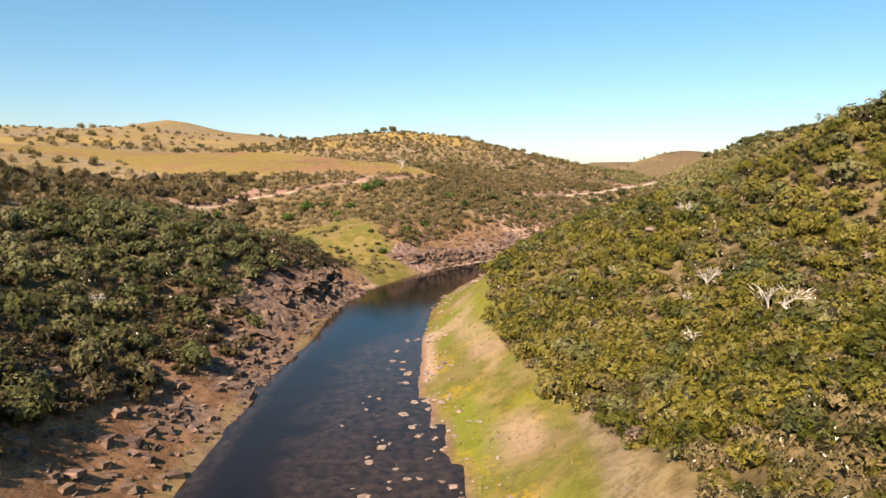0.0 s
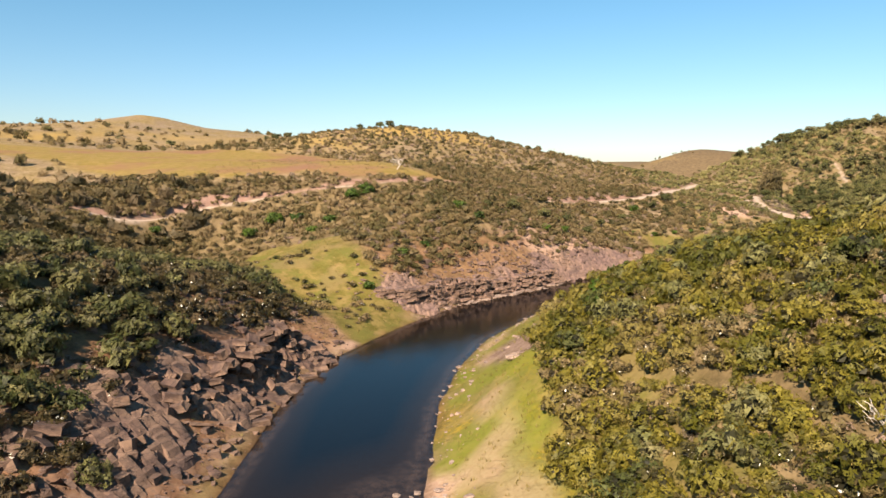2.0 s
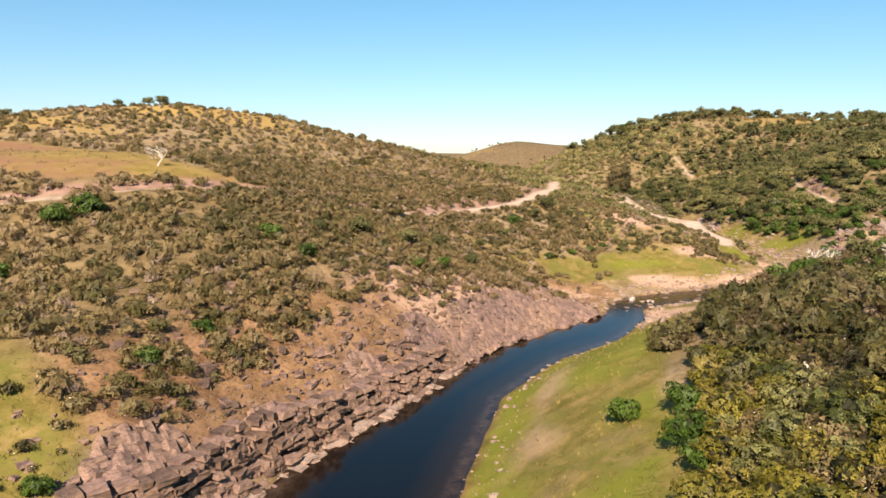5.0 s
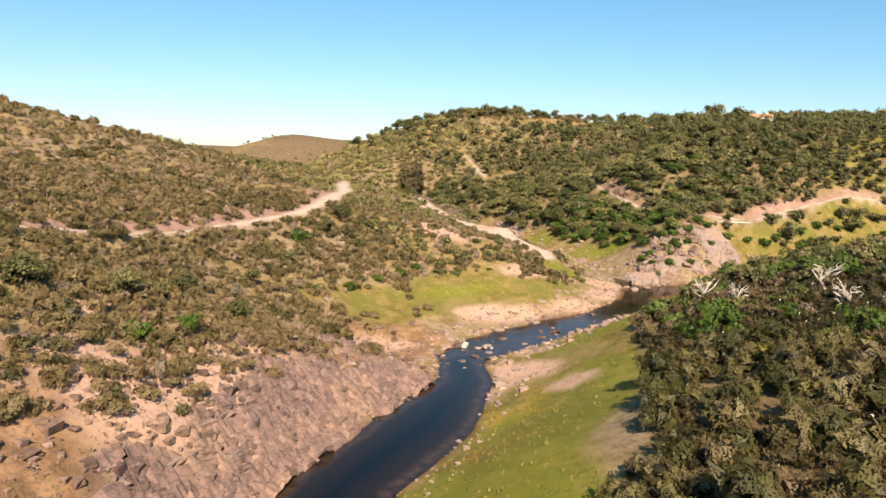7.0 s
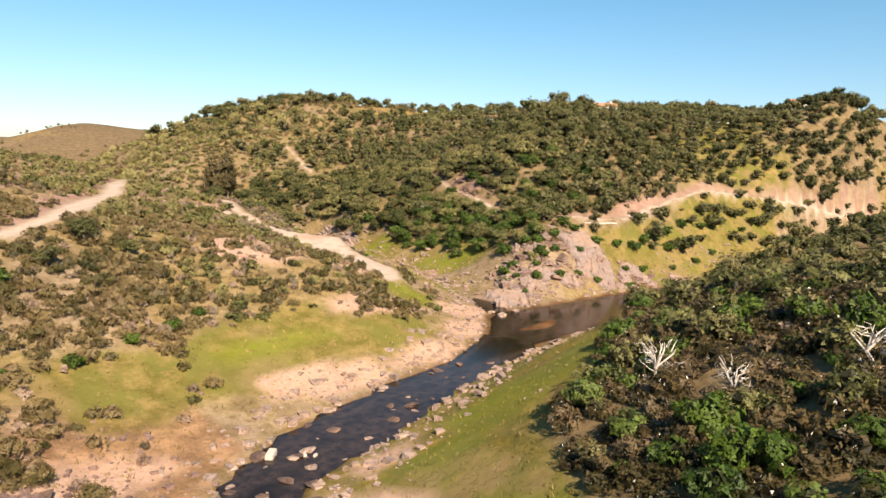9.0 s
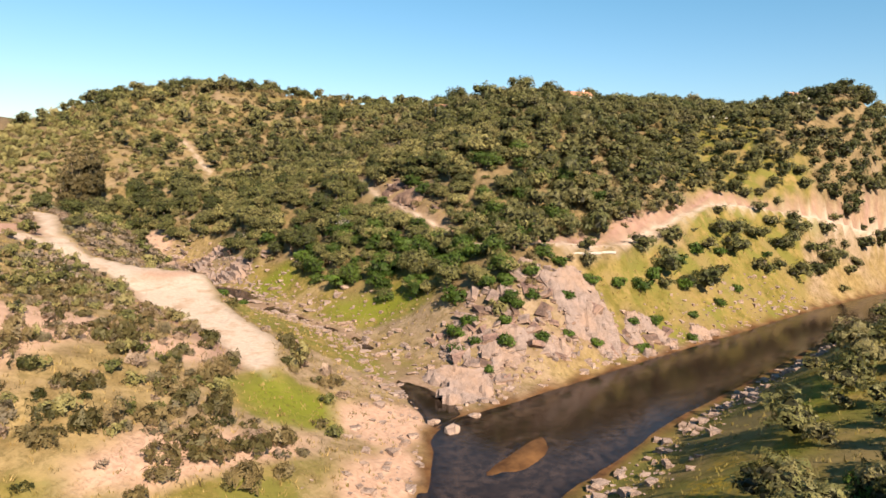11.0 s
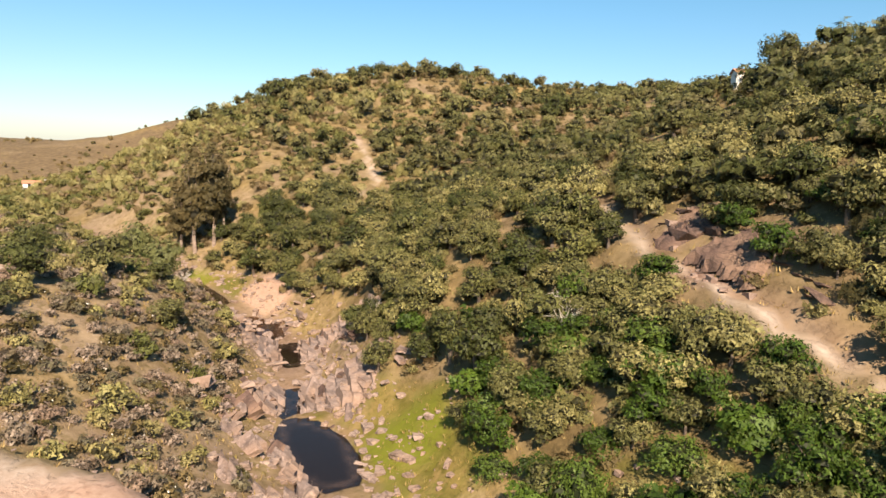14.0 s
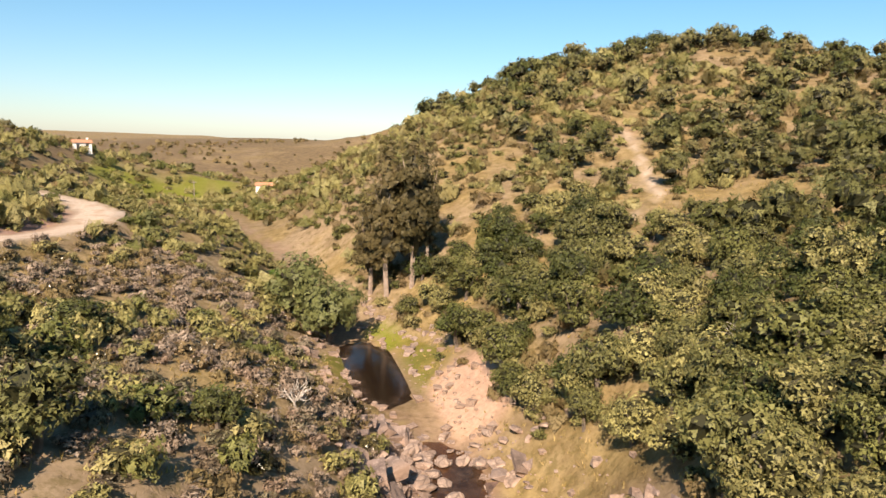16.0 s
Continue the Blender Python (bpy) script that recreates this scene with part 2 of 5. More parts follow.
def cover(x, y):
    """What the ground bears at a place: channel distances, height, and shares of rock, soil, green and track."""
    dr, right = beside(RIVER, x, y)
    dc, east = beside(CREEK, x, y)
    dw = np.minimum(dr, dc)
    h = upland(x, y)
    wob = fractal(x, y, 14, 3) - 0.5
    road, level = near_road(x, y)
    rock = np.zeros(x.shape)
    for cx, cy, r in ROCKY:
        rock = np.maximum(rock, 1 - ramp(np.hypot(x - cx, y - cy) / r + wob * 1.2, 0.55, 1.15))
    rock = rock * np.where(x > 150, ramp(fractal(x, y, 9, 35), 0.30, 0.46), 1)
    lawn = np.zeros(x.shape)
    for cx, cy, rx, ry in ((10, 120, 9, 60), (24, 178, 9, 28), (96, 277, 34, 9),
                           (90, 240, 22, 8), (182, 350, 8, 22), (188, 425, 7, 12), (160, 240, 40, 10), (181, 318, 9, 20), (160, 310, 9, 20), (205, 277, 25, 6), (232, 271, 30, 7), (134, 291, 9, 6), (60, 225, 16, 10), (310, 290, 50, 22), (272, 272, 58, 15), (355, 520, 40, 26)):
        lawn = np.maximum(lawn, 1 - ramp(np.hypot((x - cx) / rx, (y - cy) / ry) + wob, 0.6, 1.15))
    lawn = np.maximum(lawn, 1 - ramp(beside(MEADOW, x, y)[0] + 8 * wob, -2, 2.5))
    strip = right * (1 - ramp(dr + 7 * wob, 7 + 7 * ramp(y, 150, 175), 13 + 7 * ramp(y, 150, 175))) * (x < 260)
    lawn = np.maximum(lawn, 0.9 * strip)
    bloom = strip * np.maximum(1 - ramp(y, 120, 150), 0.8 * ramp(y, 195, 215) * (y < 250))
    field = 1 - ramp(beside(FIELD, x, y)[0] + 12 * wob, -3, 4)
    gold = ramp(fractal(x, y, 60, 9), 0.42, 0.62) * ramp(h, 28, 44)
    bank = 1 - ramp(dw + 10 * wob, 6, 15)
    lush = np.zeros(x.shape)
    for cx, cy, rx, ry in ((178, 318, 4, 15), (134, 291, 8, 6), (189, 437, 3, 5), (2, 72, 3, 16), (184, 346, 5, 8), (12, 132, 3, 10), (95, 279, 16, 4), (104, 247, 9, 3), (-24, 150, 4, 6), (140, 600, 26, 40)):
        lush = np.maximum(lush, 1 - ramp(np.hypot((x - cx) / rx, (y - cy) / ry) + 1.8 * wob, 0.4, 1.1))
    lush = np.maximum(lush, 0.8 * strip * ramp(fractal(x, y, 9, 39), 0.47, 0.60) * (y < 245))
    sand = np.zeros(x.shape)
    for cx, cy, rx, ry in SANDS:
        sand = np.maximum(sand, 1 - ramp(np.hypot((x - cx) / rx, (y - cy) / ry) + 1.6 * wob, 0.6, 1.0))
    sand = np.maximum(sand, 0.5 * ramp(fractal(x, y, 7, 37), 0.36, 0.52) * (1 - ramp(beside(BANK_TRAIL, x, y)[0] + 6 * wob, -0.6, 1.4)))
    verge = 12 + 7 * ramp(y, 150, 175)
    hill_r = right & (dr > verge + 6 * wob) & (y < 256)
    hill_l = ~right & (dr > 8 + 9 * wob) & (y < 262) & (x < 5)
    wood = east & (dc > 9 - 4 * (y > 345) + 7 * wob) & (dr > 13) & (x > 172)
    scrubby = ~east & (x > 95) & (x < 184) & (y > 300) & (dc > 5)
    brush = np.where(hill_r, 1.0, np.where(hill_l, 0.9, np.where(wood, 0.85 - 0.6 * ramp(y, 345, 400), np.where(scrubby, 0.05, 0.0)))) * (1 - lawn) * (1 - rock)
    return {"dr": dr, "dc": dc, "dw": dw, "right": right, "east": east, "h": h, "rock": rock, "lawn": lawn, "field": field,
            "gold": gold, "bank": bank, "road": road, "level": level, "wob": wob, "bloom": bloom, "verge": verge, "brush": brush, "sand": sand, "lush": lush, "red": (~right) * (1 - ramp(dr + 8 * wob, 14, 24)) * (x < 80) * np.where(y < 160, 1, 0.75) * ramp(dr, 0, 2) * (1 - lawn),
            "shoal": (1 - ramp(np.hypot((x + 10) / 17, (y - 80) / 48) + wob, 0.5, 1.0)) * (dr < 0)}


def height(x, y, c=None):
    x, y = np.asarray(x, float), np.asarray(y, float)
    c = cover(x, y) if c is None else c
    z = c["h"].copy()
    calm = ramp(c["dw"], 0, 6) * (1 - 0.75 * c["lawn"]) * (1 - 0.8 * c["field"])
    z += calm * (1.6 * (fractal(x, y, 22, 21) - 0.5) + 0.7 * (fractal(x, y, 5, 22) - 0.5))
    # ledges of rock
    step = 0.6 + 0.3 * rough(x, y, 9, 31)
    led = z - 0.35 + 0.6 * (fractal(x, y, 6, 32) - 0.45)
    led = np.floor(led / step) * step + step * ramp(led / step - np.floor(led / step), 0.55, 0.95)
    z = z * (1 - 0.85 * c["rock"]) + led * 0.85 * c["rock"]
    # beds of the channels
    bed = 0.45 - 0.28 * np.minimum(-np.minimum(c["dr"], 0), 7) - 0.1 * rough(x, y, 2.5, 41)
    shoal_ = 1 - ramp(np.hypot((x + 9) / 16, (y - 80) / 46), 0.6, 1.1)
    shoal_ = np.maximum(shoal_, 0.8 * (1 - ramp(np.hypot((x - 100) / 34, (y - 259) / 9), 0.7, 1.0)))
    bed = np.where(x > 135, 0.4 - 0.35 * (0.4 - bed), bed)
    bed = bed + 0.75 * (1 - ramp(np.hypot((x - 148) / 9, (y - 268.5) / 2.2), 0.5, 1.0))
    bed = bed * (1 - shoal_) + shoal_ * np.minimum(0.30 - 0.55 * fractal(x, y, 3, 43) - 0.5 * ramp(x, -8, -22) * (y < 140), 0.45)
    z = np.where(c["dr"] < 0, bed, z)
    pool = np.zeros(x.shape)
    for cx, cy, rx, ry in ((177, 355, 4.4, 9), (187, 385, 3.6, 5), (186, 425, 4, 11), (153, 283, 4, 7)):
        pool = np.maximum(pool, 1 - ramp(np.hypot((x - cx) / rx, (y - cy) / ry) + 0.5 * c["wob"], 0.7, 1.05))
    pool = np.maximum(pool, 0.5 * ramp(rough(x, y, 7, 47), 0.5, 0.65) * (y < 345))
    bed = 0.5 + creek_rise(x, y) - 0.25 * rough(x, y, 2.2, 48) - 0.8 * pool * np.clip(-c["dc"], 0, 2)
    z = np.where((c["dc"] < 0) & (c["dr"] > 0), np.minimum(z, bed), z)
    # tracks are cut into the slope
    k = 1 - ramp(c["road"], 0.2, 2.6)
    z = z * (1 - k) + c["level"] * k
    return z


# ---- materials ----
def material(name):
    m = bpy.data.materials.new(name)
    m.use_nodes = True
    t = m.node_tree
    return m, t, t.nodes["Principled BSDF"], t.nodes["Material Output"]


def noise_node(t, scale, detail=4, rough_=0.6, coords=None):
    n = t.nodes.new("ShaderNodeTexNoise")
    n.inputs["Scale"].default_value, n.inputs["Detail"].default_value, n.inputs["Roughness"].default_value = scale, detail, rough_
    if coords is not None:
        t.links.new(coords, n.inputs["Vector"])
    return n


def blend(t, fac, a, b):
    """A mix of two colours; each is a socket or a colour."""
    n = t.nodes.new("ShaderNodeMix")
    n.data_type = "RGBA"
    for value, socket in ((fac, n.inputs[0]), (a, n.inputs[6]), (b, n.inputs[7])):
        if isinstance(value, (int, float)):
            socket.default_value = value
        elif isinstance(value, tuple):
            socket.default_value = (*value, 1)
        else:
            t.links.new(value, socket)
    return n.outputs[2]


def remap(t, value, a, b, lo=0.0, hi=1.0):
    n = t.nodes.new("ShaderNodeMapRange")
    t.links.new(value, n.inputs[0])
    for k, v in enumerate((a, b, lo, hi)):
        n.inputs[k + 1].default_value = v
    return n.outputs[0]


def attribute(t, name):
    n = t.nodes.new("ShaderNodeAttribute")
    n.attribute_name = name
    return n.outputs["Fac"]


def maths(t, op, a, b):
    n = t.nodes.new("ShaderNodeMath")
    n.operation = op
    n.use_clamp = True
    for k, v in enumerate((a, b)):
        if isinstance(v, (int, float)):
            n.inputs[k].default_value = v
        else:
            t.links.new(v, n.inputs[k])
    return n.outputs[0]


def bump(t, value, strength, distance, bsdf):
    n = t.nodes.new("ShaderNodeBump")
    n.inputs["Strength"].default_value, n.inputs["Distance"].default_value = strength, distance
    t.links.new(value, n.inputs["Height"])
    t.links.new(n.outputs[0], bsdf.inputs["Normal"])


def ground_material():
    m, t, b, _ = material("ground")
    geo = t.nodes.new("ShaderNodeTexCoord").outputs["Object"]
    big = noise_node(t, 0.05, 5, 0.6, geo).outputs[0]
    mid = noise_node(t, 0.35, 5, 0.65, geo).outputs[0]
    fine = noise_node(t, 2.2, 6, 0.7, geo).outputs[0]
    soil = blend(t, remap(t, mid, 0.35, 0.65), (0.31, 0.225, 0.150), (0.44, 0.335, 0.235))
    dry = blend(t, remap(t, mid, 0.38, 0.62), (0.29, 0.205, 0.085), (0.43, 0.32, 0.155))
    base = blend(t, remap(t, maths(t, "ADD", big, 0.0), 0.42, 0.58), soil, dry)
    base = blend(t, remap(t, fine, 0.35, 0.7), base, blend(t, 0.5, base, (0.16, 0.12, 0.06)))
    herbs = noise_node(t, 0.8, 6, 0.75, geo).outputs[0]
    base = blend(t, remap(t, herbs, 0.50, 0.60, 0.0, 0.65), base, (0.155, 0.120, 0.048))
    green = blend(t, remap(t, mid, 0.40, 0.62), (0.175, 0.150, 0.032), (0.31, 0.235, 0.080))
    green = blend(t, remap(t, fine, 0.45, 0.70, 0.0, 0.6), green, (0.115, 0.10, 0.022))
    patches = noise_node(t, 0.13, 5, 0.6, geo).outputs[0]
    green = blend(t, remap(t, patches, 0.46, 0.57), green, (0.185, 0.175, 0.040))
    streaks = noise_node(t, 0.22, 6, 0.7, geo).outputs[0]
    green = blend(t, remap(t, streaks, 0.54, 0.64, 0.0, 0.55), green, (0.40, 0.27, 0.12))
    drift = noise_node(t, 0.09, 4, 0.55, geo).outputs[0]
    green = blend(t, remap(t, drift, 0.54, 0.62, 0.0, 0.6), green, (0.28, 0.205, 0.095))
    flowers = noise_node(t, 1.6, 6, 0.75, geo).outputs[0]
    green = blend(t, maths(t, "MULTIPLY", maths(t, "MULTIPLY", attribute(t, "bloom"), remap(t, drift, 0.52, 0.42)), remap(t, flowers, 0.46, 0.60, 0.0, 0.85)), green, (0.52, 0.33, 0.02))
    base = blend(t, remap(t, maths(t, "MULTIPLY", attribute(t, "lawn"), remap(t, fine, 0.2, 0.6, 0.75, 1.25)), 0.2, 0.6), base, green)
    field = blend(t, remap(t, mid, 0.4, 0.62), (0.27, 0.20, 0.05), (0.35, 0.245, 0.085))
    field = blend(t, remap(t, noise_node(t, 0.025, 5, 0.6, geo).outputs[0], 0.5, 0.62), field, (0.30, 0.165, 0.10))
    base = blend(t, attribute(t, "field"), base, field)
    base = blend(t, maths(t, "MULTIPLY", attribute(t, "lush"), remap(t, fine, 0.25, 0.6, 0.5, 1.0)), base, (0.20, 0.225, 0.022))
    base = blend(t, attribute(t, "gold"), base, (0.42, 0.29, 0.10))
    moor = blend(t, remap(t, mid, 0.35, 0.65), (0.15, 0.105, 0.065), (0.24, 0.175, 0.10))
    base = blend(t, maths(t, "MULTIPLY", attribute(t, "moor"), remap(t, noise_node(t, 0.012, 6, 0.7, geo).outputs[0], 0.34, 0.48)), base, moor)
    litter = blend(t, remap(t, mid, 0.35, 0.65), (0.12, 0.088, 0.042), (0.27, 0.195, 0.10))
    base = blend(t, maths(t, "MULTIPLY", attribute(t, "brush"), remap(t, fine, 0.3, 0.6, 0.65, 1.0)), base, litter)
    reddish = blend(t, remap(t, mid, 0.35, 0.65), (0.20, 0.095, 0.055), (0.46, 0.25, 0.145))
    reddish = blend(t, remap(t, fine, 0.50, 0.68), reddish, (0.10, 0.055, 0.038))
    base = blend(t, maths(t, "MULTIPLY", attribute(t, "red"), 0.85), base, reddish)
    stone = blend(t, remap(t, mid, 0.35, 0.65), (0.17, 0.105, 0.080), (0.32, 0.222, 0.175))
    stone = blend(t, remap(t, fine, 0.5, 0.75), stone, (0.42, 0.315, 0.25))
    base = blend(t, attribute(t, "rock"), base, stone)
    track = blend(t, remap(t, fine, 0.3, 0.7), (0.53, 0.42, 0.345), (0.67, 0.555, 0.475))
    track = blend(t, remap(t, mid, 0.52, 0.68), track, (0.43, 0.31, 0.225))
    base = blend(t, attribute(t, "track"), base, track)
    sand = blend(t, remap(t, fine, 0.3, 0.7), (0.46, 0.29, 0.21), (0.64, 0.45, 0.35))
    base = blend(t, attribute(t, "sand"), base, sand)
    cut = blend(t, remap(t, mid, 0.3, 0.7), (0.31, 0.185, 0.150), (0.43, 0.285, 0.232))
    base = blend(t, attribute(t, "cut"), base, cut)
    mud = blend(t, remap(t, mid, 0.35, 0.7), (0.085, 0.040, 0.017), (0.22, 0.112, 0.046))
    base = blend(t, attribute(t, "bed"), base, mud)
    gravel = blend(t, remap(t, fine, 0.35, 0.65), (0.20, 0.125, 0.095), (0.42, 0.285, 0.225))
    base = blend(t, attribute(t, "gravel"), base, gravel)
    sober = t.nodes.new("ShaderNodeMix")
    sober.data_type, sober.blend_type = "RGBA", "MULTIPLY"
    sober.inputs[0].default_value = 1.0
    sober.inputs[7].default_value = (0.69, 0.68, 0.645, 1)
    t.links.new(base, sober.inputs[6])
    t.links.new(sober.outputs[2], b.inputs["Base Color"])
    b.inputs["Roughness"].default_value = 0.95
    b.inputs["Specular IOR Level"].default_value = 0.15
    bump(t, maths(t, "ADD", fine, mid), 0.7, 0.35, b)
    return m


def leaf_material(name, dark, light, bloom=None, shine=0.5, lace=6.5):
    """Foliage: colour varies from leaf clump to leaf clump and from plant to plant; small blossoms have their own colour."""
    m, t, b, out = material(name)
    dark, light = tuple(0.82 * v for v in dark), tuple(0.86 * v for v in light)
    isl = t.nodes.new("ShaderNodeNewGeometry").outputs["Random Per Island"]
    geo = t.nodes.new("ShaderNodeTexCoord").outputs["Object"]
    lump = remap(t, noise_node(t, 1.4, 6, 0.75, geo).outputs[0], 0.36, 0.64)
    col = blend(t, remap(t, isl, 0, 1, 0.12, 0.75), dark, light)
    col = blend(t, maths(t, "MULTIPLY", lump, 0.55), col, light)
    tint = attribute(t, "tint")
    deep = t.nodes.new("ShaderNodeMix")
    deep.data_type, deep.blend_type = "RGBA", "MULTIPLY"
    deep.inputs[7].default_value = (0.42, 0.50, 0.36, 1)
    t.links.new(remap(t, tint, 0.5, 0.1), deep.inputs[0])
    t.links.new(col, deep.inputs[6])
    col = deep.outputs[2]
    col = blend(t, remap(t, tint, 0.62, 0.95, 0.0, 0.6 if bloom else 0.42), col, blend(t, 0.5, col, (0.27, 0.185, 0.115)))
    # Inner bodies almost black: the crown's inner shade is put into the colour.
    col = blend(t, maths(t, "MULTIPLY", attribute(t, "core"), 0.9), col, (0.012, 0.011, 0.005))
    who = t.nodes.new("ShaderNodeObjectInfo").outputs["Random"]
    col = blend(t, remap(t, who, 0, 1, 0.0, 0.35), col, dark)
    if bloom:
        col = blend(t, attribute(t, "bloom"), col, bloom)
    t.links.new(col, b.inputs["Base Color"])
    b.inputs["Roughness"].default_value = 0.6
    b.inputs["Specular IOR Level"].default_value = shine * 0.5
    thin = t.nodes.new("ShaderNodeBsdfTranslucent")
    t.links.new(col, thin.inputs[0])
    mix = t.nodes.new("ShaderNodeMixShader")
    mix.inputs[0].default_value = 0.08
    t.links.new(b.outputs[0], mix.inputs[1])
    t.links.new(thin.outputs[0], mix.inputs[2])
    if lace:
        gaps = t.nodes.new("ShaderNodeMixShader")
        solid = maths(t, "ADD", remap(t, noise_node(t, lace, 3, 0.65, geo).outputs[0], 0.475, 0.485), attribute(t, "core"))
        t.links.new(solid, gaps.inputs[0])
        t.links.new(t.nodes.new("ShaderNodeBsdfTransparent").outputs[0], gaps.inputs[1])
        t.links.new(mix.outputs[0], gaps.inputs[2])
        mix = gaps
    t.links.new(mix.outputs[0], out.inputs[0])
    return m


def rock_material(name, a, c, light, joints=0.6):
    m, t, b, _ = material(name)
    a, c, light = (tuple(0.84 * v for v in col) for col in (a, c, light))
    geo = t.nodes.new("ShaderNodeTexCoord").outputs["Object"]
    mid = noise_node(t, 0.9, 6, 0.65, geo).outputs[0]
    fine = noise_node(t, 6.0, 5, 0.7, geo).outputs[0]
    col = blend(t, remap(t, mid, 0.35, 0.65), a, c)
    col = blend(t, remap(t, fine, 0.52, 0.75), col, light)
    who = t.nodes.new("ShaderNodeObjectInfo").outputs["Random"]
    col = blend(t, remap(t, who, 0, 1, 0, 0.3), col, light)
    wide_ = noise_node(t, 0.16, 4, 0.6, geo).outputs[0]
    col = blend(t, remap(t, wide_, 0.42, 0.62, 0.0, 0.55), col, (0.29, 0.185, 0.12))
    crack = t.nodes.new("ShaderNodeTexVoronoi")
    crack.feature = "DISTANCE_TO_EDGE"
    crack.inputs["Scale"].default_value = joints
    lie = t.nodes.new("ShaderNodeMapping")
    lie.inputs["Rotation"].default_value, lie.inputs["Scale"].default_value = (0.5, 0.2, 0.6), (0.45, 1.5, 2.6)
    warp = t.nodes.new("ShaderNodeMix")
    warp.data_type, warp.blend_type = "RGBA", "ADD"
    warp.inputs[0].default_value = 1.0
    t.links.new(geo, warp.inputs[6])
    t.links.new(noise_node(t, 0.7, 4, 0.6, geo).outputs["Color"], warp.inputs[7])
    t.links.new(warp.outputs[2], lie.inputs[0])
    t.links.new(lie.outputs[0], crack.inputs["Vector"])
    if joints > 0.5:
        col = blend(t, remap(t, crack.outputs[0], 0.0, 0.05, 0.6, 0.0), col, (0.04, 0.026, 0.02))
    streak = noise_node(t, 1.3, 5, 0.65, lie.outputs[0]).outputs[0]
    col = blend(t, remap(t, streak, 0.56, 0.70, 0.0, 0.75 if joints > 0.5 else 0.45), col, (0.075, 0.048, 0.038))
    t.links.new(col, b.inputs["Base Color"])
    b.inputs["Roughness"].default_value = 0.9
    bump(t, maths(t, "ADD", mid, fine), 0.7, 0.25, b)
    return m


def water_material():
    """Peaty river water: a mirror over a brown body that darkens with depth and shows the bed only where it is thin."""
    m, t, b, out = material("river_water")
    geo = t.nodes.new("ShaderNodeTexCoord").outputs["Object"]
    wave = noise_node(t, 1.6, 4, 0.6, geo).outputs[0]
    t.nodes.remove(b)
    bed = noise_node(t, 0.9, 6, 0.7, geo).outputs[0]
    depth = attribute(t, "depth")
    thin = blend(t, remap(t, bed, 0.38, 0.62), (0.020, 0.014, 0.011), (0.066, 0.044, 0.033))
    brown = blend(t, remap(t, depth, 0.15, 0.6), thin, (0.014, 0.009, 0.006))
    body = blend(t, remap(t, depth, 0.6, 1.5), brown, (0.0035, 0.0040, 0.0055))
    murk = t.nodes.new("ShaderNodeBsdfDiffuse")
    t.links.new(body, murk.inputs[0])
    clear = t.nodes.new("ShaderNodeBsdfTransparent")
    clear.inputs[0].default_value = (0.80, 0.66, 0.50, 1)
    under = t.nodes.new("ShaderNodeMixShader")
    t.links.new(remap(t, depth, 0.0, 0.30, 0.25, 1.0), under.inputs[0])
    t.links.new(clear.outputs[0], under.inputs[1])
    t.links.new(murk.outputs[0], under.inputs[2])
    gloss = t.nodes.new("ShaderNodeBsdfGlossy")
    gloss.inputs["Roughness"].default_value = 0.06
    bn = t.nodes.new("ShaderNodeBump")
    bn.inputs["Strength"].default_value, bn.inputs["Distance"].default_value = 0.12, 0.12
    t.links.new(wave, bn.inputs["Height"])
    t.links.new(bn.outputs[0], gloss.inputs["Normal"])
    fres = t.nodes.new("ShaderNodeFresnel")
    fres.inputs[0].default_value = 1.33
    t.links.new(bn.outputs[0], fres.inputs["Normal"])
    mix = t.nodes.new("ShaderNodeMixShader")
    t.links.new(fres.outputs[0], mix.inputs[0])
    t.links.new(under.outputs[0], mix.inputs[1])
    t.links.new(gloss.outputs[0], mix.inputs[2])
    t.links.new(mix.outputs[0], out.inputs[0])
    return m


def plain_material(name, a, c, scale=3.0, roughness=0.85):
    m, t, b, _ = material(name)
    geo = t.nodes.new("ShaderNodeTexCoord").outputs["Object"]
    n = noise_node(t, scale, 5, 0.65, geo).outputs[0]
    t.links.new(blend(t, remap(t, n, 0.3, 0.7), a, c), b.inputs["Base Color"])
    b.inputs["Roughness"].default_value = roughness
    bump(t, n, 0.4, 0.05, b)
    return m


GROUND = ground_material()
WATER = water_material()
OAK = leaf_material("holm_oak_leaves", (0.015, 0.018, 0.006), (0.274, 0.260, 0.086))
OLIVE = leaf_material("wild_olive_leaves", (0.040, 0.040, 0.013), (0.440, 0.390, 0.140))
GREEN = leaf_material("lentisk_leaves", (0.020, 0.025, 0.004), (0.270, 0.222, 0.028))
DARK_OAK = leaf_material("dark_oak_leaves", (0.014, 0.014, 0.005), (0.150, 0.130, 0.040))
FRESH = leaf_material("bramble_leaves", (0.022, 0.044, 0.005), (0.125, 0.195, 0.022))
SCRUB = leaf_material("rockrose_leaves", (0.050, 0.035, 0.014), (0.315, 0.235, 0.100), (0.80, 0.77, 0.66))
# Darker copy of the rockrose: shade of the slopes painted into the leaves.
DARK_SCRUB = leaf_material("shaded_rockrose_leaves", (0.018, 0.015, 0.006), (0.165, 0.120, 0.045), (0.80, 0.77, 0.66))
HEATH = leaf_material("grey_heath_twigs", (0.12, 0.088, 0.066), (0.55, 0.43, 0.325))
DRY = leaf_material("dry_twigs", (0.14, 0.095, 0.068), (0.40, 0.29, 0.21))
GRASS = leaf_material("grass_blades", (0.15, 0.125, 0.025), (0.33, 0.26, 0.080), lace=0)
